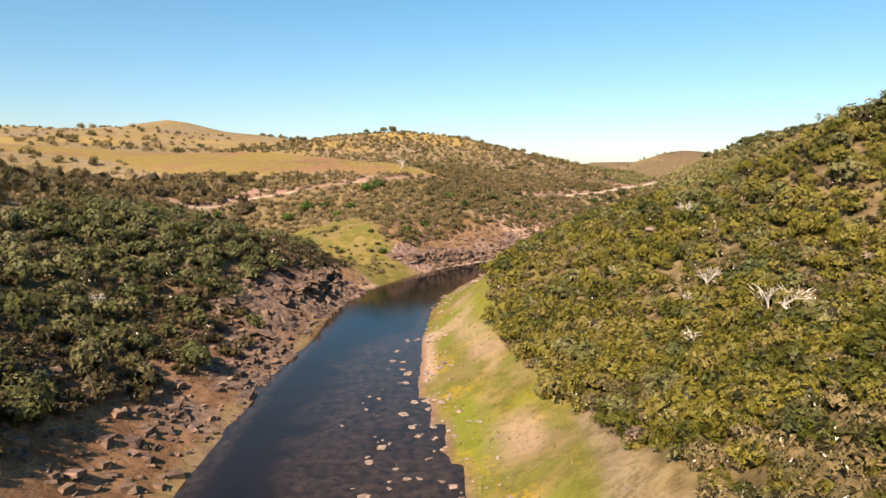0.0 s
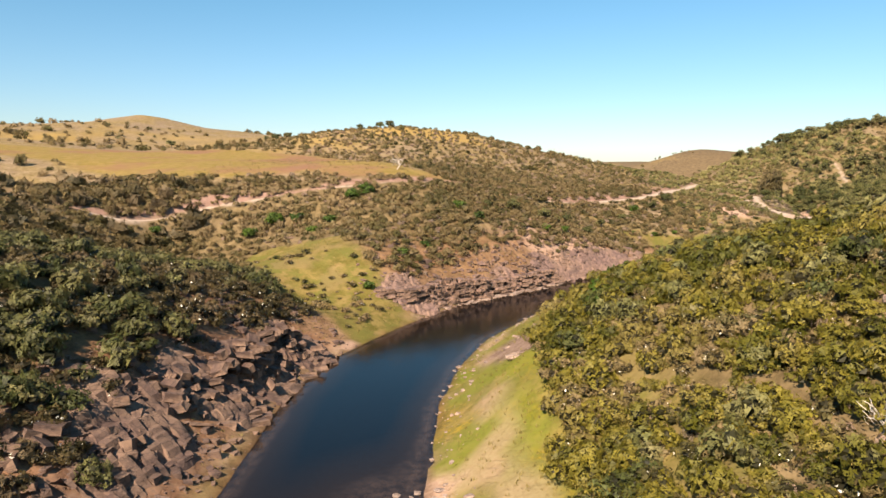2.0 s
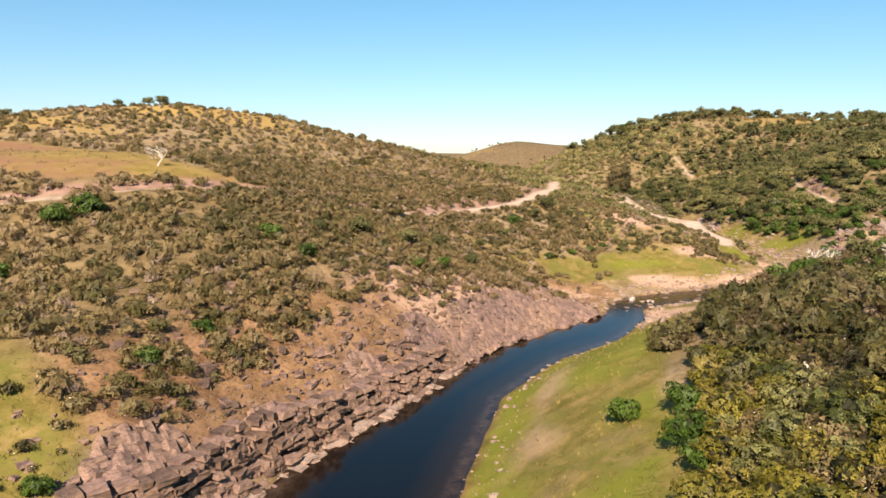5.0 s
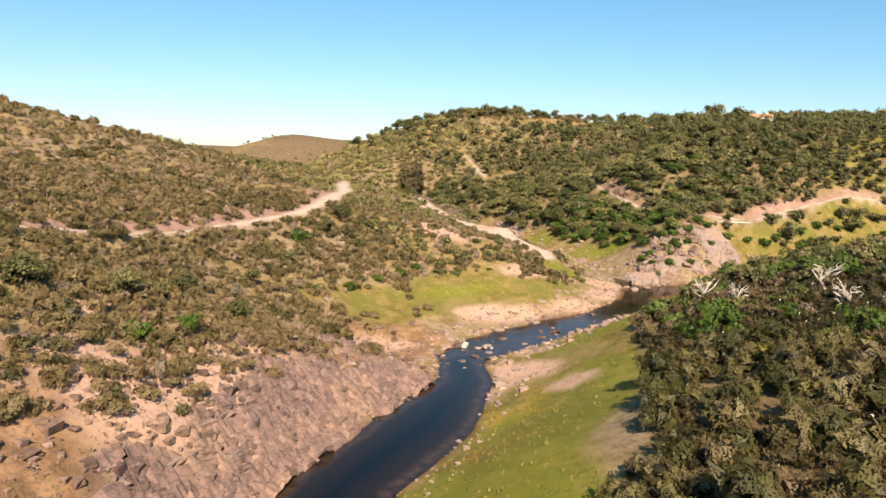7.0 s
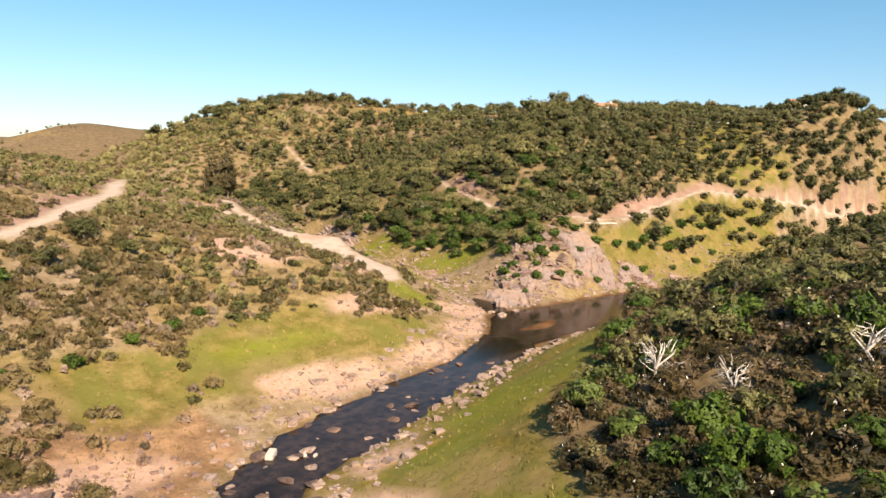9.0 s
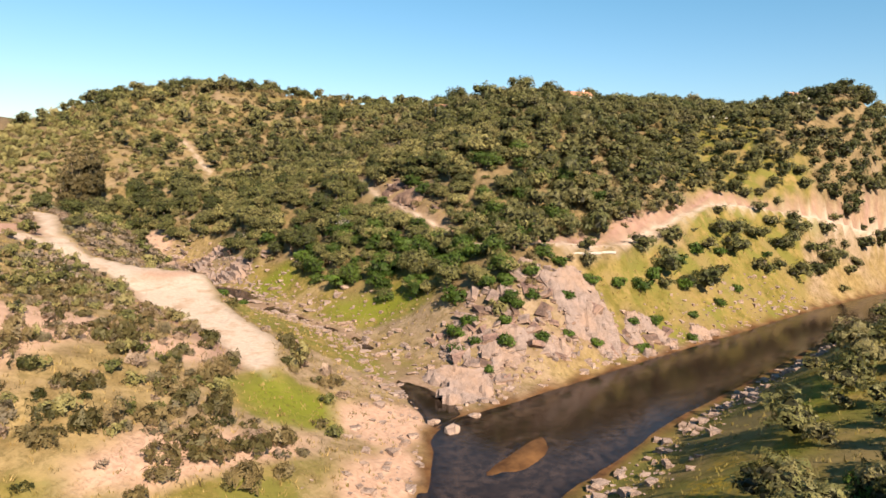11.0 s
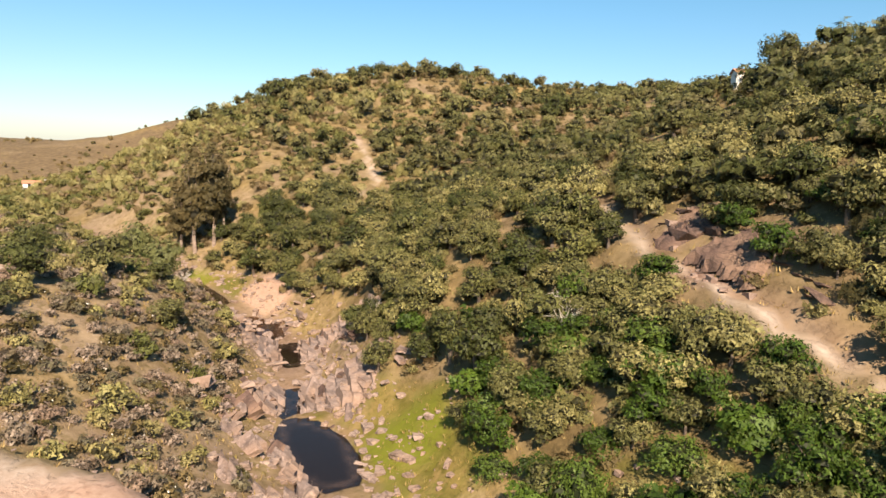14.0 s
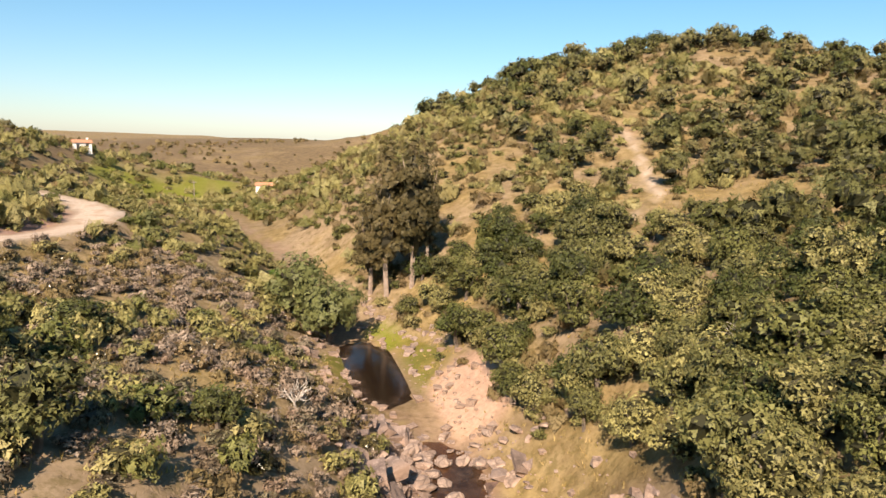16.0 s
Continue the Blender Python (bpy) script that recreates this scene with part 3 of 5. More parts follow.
STRAW = leaf_material("straw", (0.23, 0.16, 0.05), (0.50, 0.36, 0.14), lace=0)
GUM = leaf_material("eucalyptus_leaves", (0.034, 0.029, 0.011), (0.170, 0.130, 0.052))
PALE = leaf_material("willow_leaves", (0.13, 0.125, 0.045), (0.34, 0.32, 0.14))
BARK = plain_material("bark", (0.07, 0.052, 0.038), (0.16, 0.125, 0.095))
GUM_BARK = plain_material("eucalyptus_bark", (0.15, 0.105, 0.08), (0.36, 0.28, 0.22), 1.2)
BLEACHED = plain_material("bleached_wood", (0.36, 0.31, 0.26), (0.55, 0.50, 0.44))
STONE = rock_material("purple_brown_rock", (0.034, 0.020, 0.017), (0.105, 0.060, 0.047), (0.215, 0.138, 0.106))
PALE_STONE = rock_material("bleached_river_rock", (0.22, 0.155, 0.125), (0.37, 0.275, 0.22), (0.52, 0.41, 0.34))
PINK_STONE = rock_material("purplish_layered_rock", (0.080, 0.046, 0.042), (0.200, 0.120, 0.100), (0.36, 0.24, 0.195))
BEDROCK = rock_material("grey_pink_bedrock", (0.085, 0.060, 0.054), (0.215, 0.156, 0.134), (0.42, 0.33, 0.285), 0.3)


# ---- mesh helpers ----
def link_mesh(name, verts, faces, mat, parent=None, attrs=None, smooth=False):
    """A mesh object from arrays; faces is an array of triangles or of quads."""
    me = bpy.data.meshes.new(name)
    verts, faces = np.asarray(verts, np.float32).reshape(-1, 3), np.asarray(faces, np.int32)
    k = faces.shape[1]
    me.vertices.add(len(verts))
    me.vertices.foreach_set("co", verts.ravel())
    me.loops.add(faces.size)
    me.loops.foreach_set("vertex_index", faces.ravel())
    me.polygons.add(len(faces))
    me.polygons.foreach_set("loop_start", np.arange(0, faces.size, k, dtype=np.int32))
    me.polygons.foreach_set("use_smooth", np.full(len(faces), smooth))
    for key, values in (attrs or {}).items():
        a = me.attributes.new(key, "FLOAT", "POINT")
        a.data.foreach_set("value", np.asarray(values, np.float32))
    me.update(calc_edges=True)
    me.materials.append(mat)
    ob = new(name, me)
    if parent:
        ob.parent = parent
    return ob


def part(name, bm, mat, parent, label=""):
    me = bpy.data.meshes.new(name)
    bm.to_mesh(me)
    bm.free()
    me.materials.append(mat)
    ob = new(name, me)
    ob.parent = parent
    return tagged(ob, label)


def tube(points, radii, sides=6):
    """Vertices and quads of a tapered tube along points."""
    points = [Vector(p) for p in points]
    ring, v, f = [], [], []
    for k, p in enumerate(points):
        way = (points[min(k + 1, len(points) - 1)] - points[max(k - 1, 0)]).normalized()
        side = way.orthogonal().normalized()
        other = way.cross(side)
        v += [p + radii[k] * (math.cos(2 * math.pi * j / sides) * side + math.sin(2 * math.pi * j / sides) * other) for j in range(sides)]
        if k:
            a, c = (k - 1) * sides, k * sides
            f += [(a + j, a + (j + 1) % sides, c + (j + 1) % sides, c + j) for j in range(sides)]
    return np.array([tuple(p) for p in v]), np.array(f)


def gather(pieces):
    """Joins (vertices, faces) pieces."""
    vs, fs, n = [], [], 0
    for v, f in pieces:
        vs.append(v)
        fs.append(np.asarray(f) + n)
        n += len(v)
    return np.concatenate(vs), np.concatenate(fs)


def clumps(rng, lobes, count, size, flat=0.75):
    """Small uneven leaf faces over the skins of lobes (x, y, z, radius, height): vertices of count triangles."""
    lobes = np.array(lobes, float)
    area = lobes[:, 3] * (lobes[:, 3] + lobes[:, 4])
    L = lobes[rng.choice(len(lobes), count, p=area / area.sum())]
    d = rng.normal(size=(count, 3))
    d[:, 2] = np.abs(d[:, 2]) * 1.1 - 0.4
    d /= np.linalg.norm(d, axis=1)[:, None]
    r = rng.uniform(0.70, 1.08, count)[:, None]
    p = L[:, :3] + d * r * np.column_stack([L[:, 3], L[:, 3], L[:, 4]])
    n = d + rng.normal(size=(count, 3)) * flat * 0.42
    n /= np.linalg.norm(n, axis=1)[:, None]
    a = np.cross(n, rng.normal(size=(count, 3)))
    a /= np.linalg.norm(a, axis=1)[:, None]
    b = np.cross(n, a)
    s = 1.5 * size * rng.uniform(0.6, 1.4, (count, 1))
    return np.stack([p + a * s * 1.2, p - a * s * 0.7 + b * s * rng.uniform(0.5, 1.1, (count, 1)),
                     p - a * s * 0.6 - b * s * rng.uniform(0.5, 1.1, (count, 1))], 1)


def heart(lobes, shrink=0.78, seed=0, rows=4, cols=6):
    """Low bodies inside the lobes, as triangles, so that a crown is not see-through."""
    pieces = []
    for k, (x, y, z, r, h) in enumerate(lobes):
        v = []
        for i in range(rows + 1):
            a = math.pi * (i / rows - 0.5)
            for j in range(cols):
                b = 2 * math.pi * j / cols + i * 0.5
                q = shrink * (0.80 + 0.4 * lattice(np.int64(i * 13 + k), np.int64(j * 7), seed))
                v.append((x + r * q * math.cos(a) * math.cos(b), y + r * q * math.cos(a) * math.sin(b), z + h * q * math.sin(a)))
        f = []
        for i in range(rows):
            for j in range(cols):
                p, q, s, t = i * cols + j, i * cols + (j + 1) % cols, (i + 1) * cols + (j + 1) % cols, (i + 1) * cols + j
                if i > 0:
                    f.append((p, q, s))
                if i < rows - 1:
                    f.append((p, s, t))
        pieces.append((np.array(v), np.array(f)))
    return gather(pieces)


def crown_lobes(rng, n, radius, height_, base):
    """Lobes of an uneven crown over a base height."""
    out = [(0, 0, base + height_ * 0.45, radius * 0.72, height_ * 0.5)]
    for k in range(n):
        a = 2 * math.pi * (k + rng.uniform(-0.3, 0.3)) / n
        q = rng.uniform(0.40, 0.70) * radius
        r = radius * rng.uniform(0.32, 0.52)
        out.append((q * math.cos(a), q * math.sin(a), base + height_ * rng.uniform(0.2, 0.72), r, r * rng.uniform(0.62, 0.9)))
    return out


def plant(rng, radius, tall, lobes, count, leaf, base=0.0, bodies=3, blossoms=0):
    """Leaf, blossom and body triangles of one plant: vertices, faces, and which vertices are of blossoms."""
    L = crown_lobes(rng, lobes, radius, tall - base, base)
    q = clumps(rng, L, count, leaf)
    if not bodies:
        return q.reshape(-1, 3), np.arange(count * 3).reshape(-1, 3), np.zeros(count * 3)
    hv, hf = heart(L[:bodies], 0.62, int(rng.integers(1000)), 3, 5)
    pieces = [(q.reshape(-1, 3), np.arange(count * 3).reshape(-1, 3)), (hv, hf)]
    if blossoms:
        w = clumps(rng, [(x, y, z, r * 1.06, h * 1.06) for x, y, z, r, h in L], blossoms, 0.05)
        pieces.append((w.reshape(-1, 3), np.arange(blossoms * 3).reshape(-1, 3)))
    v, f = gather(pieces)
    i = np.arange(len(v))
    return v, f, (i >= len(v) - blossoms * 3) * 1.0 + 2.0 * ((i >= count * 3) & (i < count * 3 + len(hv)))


def strew(name, label, category, mat, templates, places, rng, kind="stuff", tall=(0.75, 1.3)):
    """Many plants of one sort as one object: places are rows of x, y, scale."""
    if not len(places):
        return None
    x, y, s = places[:, 0], places[:, 1], places[:, 2]
    z = height(x, y)
    vs, fs, tints, leafy, n = [], [], [], [], 0
    pick = rng.integers(0, len(templates), len(x))
    turn = rng.uniform(0, 2 * math.pi, len(x))
    up = rng.uniform(*tall, len(x))
    tint = np.clip(0.85 * rng.uniform(0, 1, len(x)) + 0.9 * fractal(x, y, 16, 91) - 0.38, 0, 1)
    for k in range(len(templates)):
        idx = np.nonzero(pick == k)[0]
        if not len(idx):
            continue
        v, f, is_leaf = templates[k]
        c, sn = np.cos(turn[idx])[:, None], np.sin(turn[idx])[:, None]
        sc = s[idx][:, None]
        w = np.stack([(v[None, :, 0] * c - v[None, :, 1] * sn) * sc + x[idx][:, None],
                      (v[None, :, 0] * sn + v[None, :, 1] * c) * sc + y[idx][:, None],
                      v[None, :, 2] * sc * up[idx][:, None] + z[idx][:, None] - 0.1], -1)
        vs.append(w.reshape(-1, 3))
        fs.append((f[None] + (np.arange(len(idx)) * len(v))[:, None, None] + n).reshape(-1, f.shape[1]))
        tints.append(np.repeat(tint[idx], len(v)))
        leafy.append(np.tile(is_leaf, len(idx)))
        n += len(idx) * len(v)
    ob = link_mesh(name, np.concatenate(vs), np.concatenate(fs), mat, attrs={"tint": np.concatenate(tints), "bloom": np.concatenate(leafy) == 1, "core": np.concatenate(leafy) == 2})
    return tagged(ob, label, category, kind=kind)


def spread(rng, x0, x1, y0, y1, gap):
    """Jittered places over a rectangle."""
    gx, gy = np.meshgrid(np.arange(x0, x1, gap), np.arange(y0, y1, gap))
    x = gx.ravel() + rng.uniform(-0.5, 0.5, gx.size) * gap
    y = gy.ravel() + rng.uniform(-0.5, 0.5, gx.size) * gap
    return x, y


# ---- ground and water ----
def axis(a, b, step, lo, hi):
    """Grid lines: even between a and b, then wider and wider out to lo and hi."""
    inner = list(np.arange(a, b + 0.01, step))
    out, d, p = [], step, inner[-1]
    while p < hi:
        d *= 1.12
        p += d
        out.append(p)
    pre, d, p = [], step, a
    while p > lo:
        d *= 1.12
        p -= d
        pre.append(p)
    return np.array(pre[::-1] + inner + out)


def build_ground():
    xs, ys = axis(-90, 270, 1.75, -3400, 3400), axis(45, 470, 1.75, -1500, 3900)
    gx, gy = np.meshgrid(xs, ys)
    x, y = gx.ravel(), gy.ravel()
    c = cover(x, y)
    z = height(x, y, c)
    n, m = len(xs), len(ys)
    i = np.arange(n * m).reshape(m, n)
    faces = np.stack([i[:-1, :-1], i[:-1, 1:], i[1:, 1:], i[1:, :-1]], -1).reshape(-1, 4)
    track = 1 - ramp(c["road"] + c["wob"] * 3.0, -0.8, 0.8)
    cut = (1 - ramp(c["road"] + c["wob"] * 5 + 1.2 * (x > 180), 2.4, 4.4)) * (1 - track) * ramp(c["h"] - c["level"], 0.2, 0.7) * np.where((x > 180) & (y > 300), 0.3, 1.0)
    ob = link_mesh("ground", np.column_stack([x, y, z]), faces, GROUND, smooth=True, attrs={
        "lawn": c["lawn"], "field": c["field"], "gold": c["gold"] * (1 - c["field"]), "moor": ramp(y, 470, 600) * ramp(x, -60, 40) * (1 - c["lush"]), "rock": c["rock"],
        "track": track, "lush": c["lush"] * (c["dw"] > 0), "sand": c["sand"] * np.where(c["dw"] > -0.3, 1, np.where((np.hypot((x - 148) / 9, (y - 268) / 3) < 1) | (y < 115), 0.6, 0)), "cut": cut, "bed": np.maximum(1 - ramp(c["dr"], -1.2, 0.1), (1 - ramp(c["dc"], -1.2, 0.1)) * ramp(z - creek_rise(x, y), 0.3, 0.1)), "brush": c["brush"], "red": c["red"], "bloom": c["bloom"], "gravel": np.maximum(c["shoal"], 0.55 * (c["dc"] < 0) * (c["dr"] > 0))})
    return tagged(ob, "dry valley ground with soil, grass and bare rock", "ground", kind="structure")


def ribbon(name, line, level, extra, label, rising=0):
    """A sheet of water along a channel, which knows its depth over the bed."""
    q = resample(line, 2)
    way = np.gradient(q[:, :2], axis=0)
    way /= np.linalg.norm(way, axis=1)[:, None]
    side = np.column_stack([way[:, 1], -way[:, 0]])
    w = (q[:, 2] + extra)[:, None]
    z = level + creek_rise(q[:, 0], q[:, 1])[:, None] * rising
    across = np.linspace(-1, 1, 13)
    v = np.stack([np.hstack([q[:, :2] + side * w * k, z]) for k in across], 1).reshape(-1, 3)
    i = np.arange(len(q) * 13).reshape(-1, 13)
    f = np.stack([i[:-1, :-1], i[:-1, 1:], i[1:, 1:], i[1:, :-1]], -1).reshape(-1, 4)
    depth = np.clip(v[:, 2] - height(v[:, 0], v[:, 1]), 0, 3) * (0.45 if rising else 1.0)
    ob = link_mesh(name, v, f, WATER, attrs={"depth": depth})
    return tagged(ob, label, "water", kind="structure")


ground = build_ground()
ribbon("water", RIVER, 0.22, 1.2, "dark still river water between rocky banks")
ribbon("water_creek", CREEK, 0.26, 0.8, "shallow creek pools among pale rocks", 1)

# ---- rocks ----
rng = np.random.default_rng(7)


def rock_mesh(name, mat, size, points=16, square=0.0):
    """An angular stone: the hull of uneven points on a squashed ball or, where square, near a block's corners."""
    bm = bmesh.new()
    for _ in range(points):
        d = Vector(rng.normal(size=3)).normalized()
        if square:
            d = Vector([math.copysign(1, c) * rng.uniform(0.72, 1) if abs(c) > 0.3 else c * 2 for c in d])
        bm.verts.new([d[k] * size[k] * rng.uniform(0.85, 1.0) for k in range(3)])
    bmesh.ops.convex_hull(bm, input=bm.verts)
    bmesh.ops.delete(bm, geom=[v for v in bm.verts if not v.link_faces], context="VERTS")
    bmesh.ops.bevel(bm, geom=bm.edges[:], offset=0.035, segments=1, affect="EDGES")
    bmesh.ops.triangulate(bm, faces=bm.faces)
    me = bpy.data.meshes.new(name)
    bm.to_mesh(me)
    bm.free()
    me.materials.append(mat)
    return me


SLABS = [rock_mesh("slab", STONE, (1.0, 0.62, 0.24), 14, 1) for _ in range(7)]
BLOCKS = [rock_mesh("block", STONE, (0.8, 0.7, 0.6), 14, 1) for _ in range(7)]
PALE_SLABS = [rock_mesh("slab", PALE_STONE, (1.0, 0.6, 0.22), 14, 1) for _ in range(6)]
BED_SLABS = [rock_mesh("slab", BEDROCK, (1.0, 0.66, 0.3), 14, 1) for _ in range(7)]
BOULDERS = [rock_mesh("boulder", STONE, (1.0, 0.85, 0.62), 18) for _ in range(6)]
PALE_BOULDERS = [rock_mesh("boulder", PALE_STONE, (1.0, 0.8, 0.5), 18) for _ in range(8)]


def joint_block(name, mat, flat=1.0):
    """A block broken out along bedding and joints: an uneven box with one corner sheared off."""
    bm = bmesh.new()
    bmesh.ops.create_cube(bm, size=2)
    for v in bm.verts:
        v.co = Vector([c * rng.uniform(0.70, 1.12) for c in v.co])
        v.co.z *= flat
    corner = max(bm.verts, key=lambda v: v.co.z - v.co.y + rng.uniform(-1, 1))
    corner.co *= rng.uniform(0.55, 0.8)
    bmesh.ops.triangulate(bm, faces=bm.faces)
    me = bpy.data.meshes.new(name)
    bm.to_mesh(me)
    bm.free()
    me.materials.append(mat)
    return me


def strata(label, line, away, tiers, rise, back, length, meshes, low=0.1, gaps=0.08, jag=0.25, turn=4, dip=3, lie=0.0, start=0.3):
    """A rock face of beds one over another along a line, each bed broken into blocks; away: the side on which it climbs."""
    q = resample([(x, y, 1) for x, y in line], 0.25)
    run = 0.25 * (len(q) - 1)
    way = np.gradient(q[:, :2], axis=0)
    way /= np.linalg.norm(way, axis=1)[:, None]
    side = np.column_stack([way[:, 1], -way[:, 0]]) * away
    root = tagged(new("rock_cliff"), label, "rock cliff", group="river rock outcrops")
    root.matrix_world = pose(q[0, 0], q[0, 1], 0)
    for tier in range(tiers):
        at = rng.uniform(-0.5, 0.5)
        while at < run:
            l = length * rng.uniform(0.45, 1.8)
            k = int(np.clip((at + l / 2) / 0.25, 0, len(q) - 1))
            at += l
            if rng.uniform() < gaps:
                continue
            tall = 0.78 + 0.42 * float(rough(q[k, 0], q[k, 1], 8, 71))
            out = start + tier * back + 1.6 * (float(rough(q[k, 0], q[k, 1], 4, 73)) - 0.5) + rng.normal() * jag
            p = q[k, :2] + side[k] * out
            me = meshes[int(rng.integers(len(meshes)))]
            ob = new(me.name.split(".")[0], me)
            ob.parent = root
            a = math.degrees(math.atan2(way[k, 1], way[k, 0])) + rng.normal() * turn
            ob.matrix_local = pose(p[0] - q[0, 0], p[1] - q[0, 1], low + (tier + 0.5) * rise * tall + lie * at, rng.normal() * dip, rng.normal() * dip, a) @ Matrix.Diagonal(
                (l * 0.5, rng.uniform(0.7, 1.2), rise * tall * rng.uniform(0.45, 0.72), 1))
    return root


PINK_BEDS = [joint_block("block", PINK_STONE) for _ in range(8)]
DARK_BEDS = [joint_block("block", STONE) for _ in range(8)]
PALE_BEDS = [joint_block("slab", PALE_STONE) for _ in range(6)]
GREY_BEDS = [joint_block("slab", BEDROCK) for _ in range(8)]
FLAT_GREY = [joint_block("slab", BEDROCK, 0.33) for _ in range(8)]
FLAT_DARK = [joint_block("slab", STONE, 0.36) for _ in range(8)]
FLAT_PINK = [joint_block("slab", PINK_STONE, 0.36) for _ in range(8)]


def outcrop(label, spots, meshes, count, sizes, turn, dip, jumble=7):
    """Bedrock that breaks out of the slope: slabs and blocks with one lie, over spots (x, y, reach)."""
    sx, sy = spots[0][:2]
    root = tagged(new("rock_outcrop"), label, "rock outcrop", group="river rock outcrops")
    z0 = float(height(np.array([sx]), np.array([sy]))[0])
    root.matrix_world = pose(sx, sy, z0)
    reach = np.array([s[2] ** 2 for s in spots], float)
    pick = rng.choice(len(spots), count, p=reach / reach.sum())
    a, q = rng.uniform(0, 2 * math.pi, count), np.sqrt(rng.uniform(0, 1, count))
    x = np.array([spots[k][0] for k in pick]) + q * np.cos(a) * np.array([spots[k][2] for k in pick])
    y = np.array([spots[k][1] for k in pick]) + q * np.sin(a) * np.array([spots[k][2] for k in pick])
    c = cover(x, y)
    z = height(x, y, c)
    for k in range(count):
        if c["dw"][k] < -0.4 or c["road"][k] < 1.0:
            continue
        s = sizes[0] + (sizes[1] - sizes[0]) * rng.uniform() ** 2.2
        me = meshes[int(rng.integers(len(meshes)))]
        ob = new(me.name.split(".")[0], me)
        ob.parent = root
        m = pose(x[k] - sx, y[k] - sy, z[k] - z0 - 0.05 * s, dip + rng.normal() * jumble, rng.normal() * jumble, turn + rng.normal() * 2 * jumble)
        ob.matrix_local = m @ Matrix.Diagonal((s * rng.uniform(0.8, 1.5), s * rng.uniform(0.7, 1.1), s * rng.uniform(0.6, 1.3), 1))
    return root


def boulders(label, places, meshes, group, sink=0.3, flat=(0.6, 1.0)):
    """Loose stones, each a thing of its own: places are rows of x, y, size."""
    places = np.array(places, float)
    z = np.maximum(height(places[:, 0], places[:, 1]), -0.05)
    for (x, y, s), zz in zip(places, z):
        me = meshes[int(rng.integers(len(meshes)))]
        ob = tagged(new("boulder", me), label, "boulder", group)
        ob.matrix_world = pose(x, y, zz + s * (0.5 - sink) * 0.6, rng.normal() * 9, rng.normal() * 9, rng.uniform(0, 360)) @ Matrix.Diagonal(
            (s * rng.uniform(0.8, 1.2), s * rng.uniform(0.8, 1.2), s * rng.uniform(*flat), 1))


def rubble(name, label, mat, x0, x1, y0, y1, gap, smin, smax, keep):
    """Countless small stones as one object."""
    x, y = spread(rng, x0, x1, y0, y1, gap)
    c = cover(x, y)
    ok = rng.uniform(size=x.shape) < keep(x, y, c)
    x, y = x[ok], y[ok]
    z = height(x, y)
    vs, fs, n = [], [], 0
    cube = np.array([(-1, -1, -1), (1, -1, -1), (1, 1, -1), (-1, 1, -1), (-1, -1, 1), (1, -1, 1), (1, 1, 1), (-1, 1, 1)], float)
    tris = np.array([(0, 2, 1), (0, 3, 2), (4, 5, 6), (4, 6, 7), (0, 1, 5), (0, 5, 4), (1, 2, 6), (1, 6, 5), (2, 3, 7), (2, 7, 6), (3, 0, 4), (3, 4, 7)])
    k = len(x)
    s = smin + (smax - smin) * rng.uniform(size=k) ** 3
    v = cube[None] * rng.uniform(0.45, 1.0, (k, 8, 3)) * (s[:, None] * np.stack([np.ones(k), rng.uniform(0.5, 1, k), rng.uniform(0.3, 0.7, k)], 1))[:, None]
    a = rng.uniform(0, 2 * math.pi, k)
    ca, sa = np.cos(a)[:, None], np.sin(a)[:, None]
    v = np.stack([v[..., 0] * ca - v[..., 1] * sa + x[:, None], v[..., 0] * sa + v[..., 1] * ca + y[:, None], v[..., 2] + z[:, None] + 0.1 * s[:, None]], -1)
    f = tris[None] + (np.arange(k) * 8)[:, None, None]
    return tagged(link_mesh(name, v.reshape(-1, 3), f.reshape(-1, 3), mat), label, "stones", kind="stuff")


strata("blocky purplish bedrock cliff rising from the dark river", [(-14, 183.5), (-6, 188), (3, 199), (9, 204.5)], -1, 9, 0.62, 0.24, 1.25, PINK_BEDS + DARK_BEDS, jag=0.35, low=0.0, start=-0.5)
strata("jointed pinkish rock face stepping up from the water", [(8, 204), (14, 209), (21, 216), (29, 223)], -1, 7, 0.6, 0.36, 1.1, PINK_BEDS + DARK_BEDS[:5], gaps=0.14, jag=0.4, start=-0.3)
strata("bleached rock ledge at the foot of the cliff", [(-8, 185.5), (-4.5, 188), (3, 198), (11, 205), (22, 216), (28, 221.5)], -1, 2, 0.3, 0.3, 1.5, PALE_BEDS, low=0.0, gaps=0.2, start=-0.9)
strata("dark layered rock wall above the shaded bank", [(-34, 100), (-30, 112), (-27, 122), (-25, 134), (-23, 144), (-20.5, 153)], -1, 9, 0.82, 0.55, 1.05, DARK_BEDS, gaps=0.42, jag=0.9, turn=28, dip=15)
strata("dark rock face beside the cut road", [(205, 316), (207, 324), (210, 332), (213, 341)], 1, 6, 0.9, 0.8, 1.2, DARK_BEDS + PINK_BEDS[:3], low=15.5, gaps=0.2, jag=0.5, turn=10, lie=0.14)
strata("pale pink ledge at the waterline", [(25, 220.5), (32, 226.5), (39.5, 232.8), (47, 237.5), (54.5, 242), (62, 246.5), (67, 249)], -1, 3, 0.26, 1.2, 1.7, PALE_BEDS + GREY_BEDS, low=0.05, gaps=0.12, jag=0.5)
strata("layered pinkish beds above the waterline ledge", [(28, 226), (36, 233), (45, 240), (53, 245), (60, 250)], -1, 6, 0.3, 1.5, 1.5, GREY_BEDS + PINK_BEDS[:4] + DARK_BEDS[:3], low=0.7, gaps=0.3, jag=0.7, turn=8)


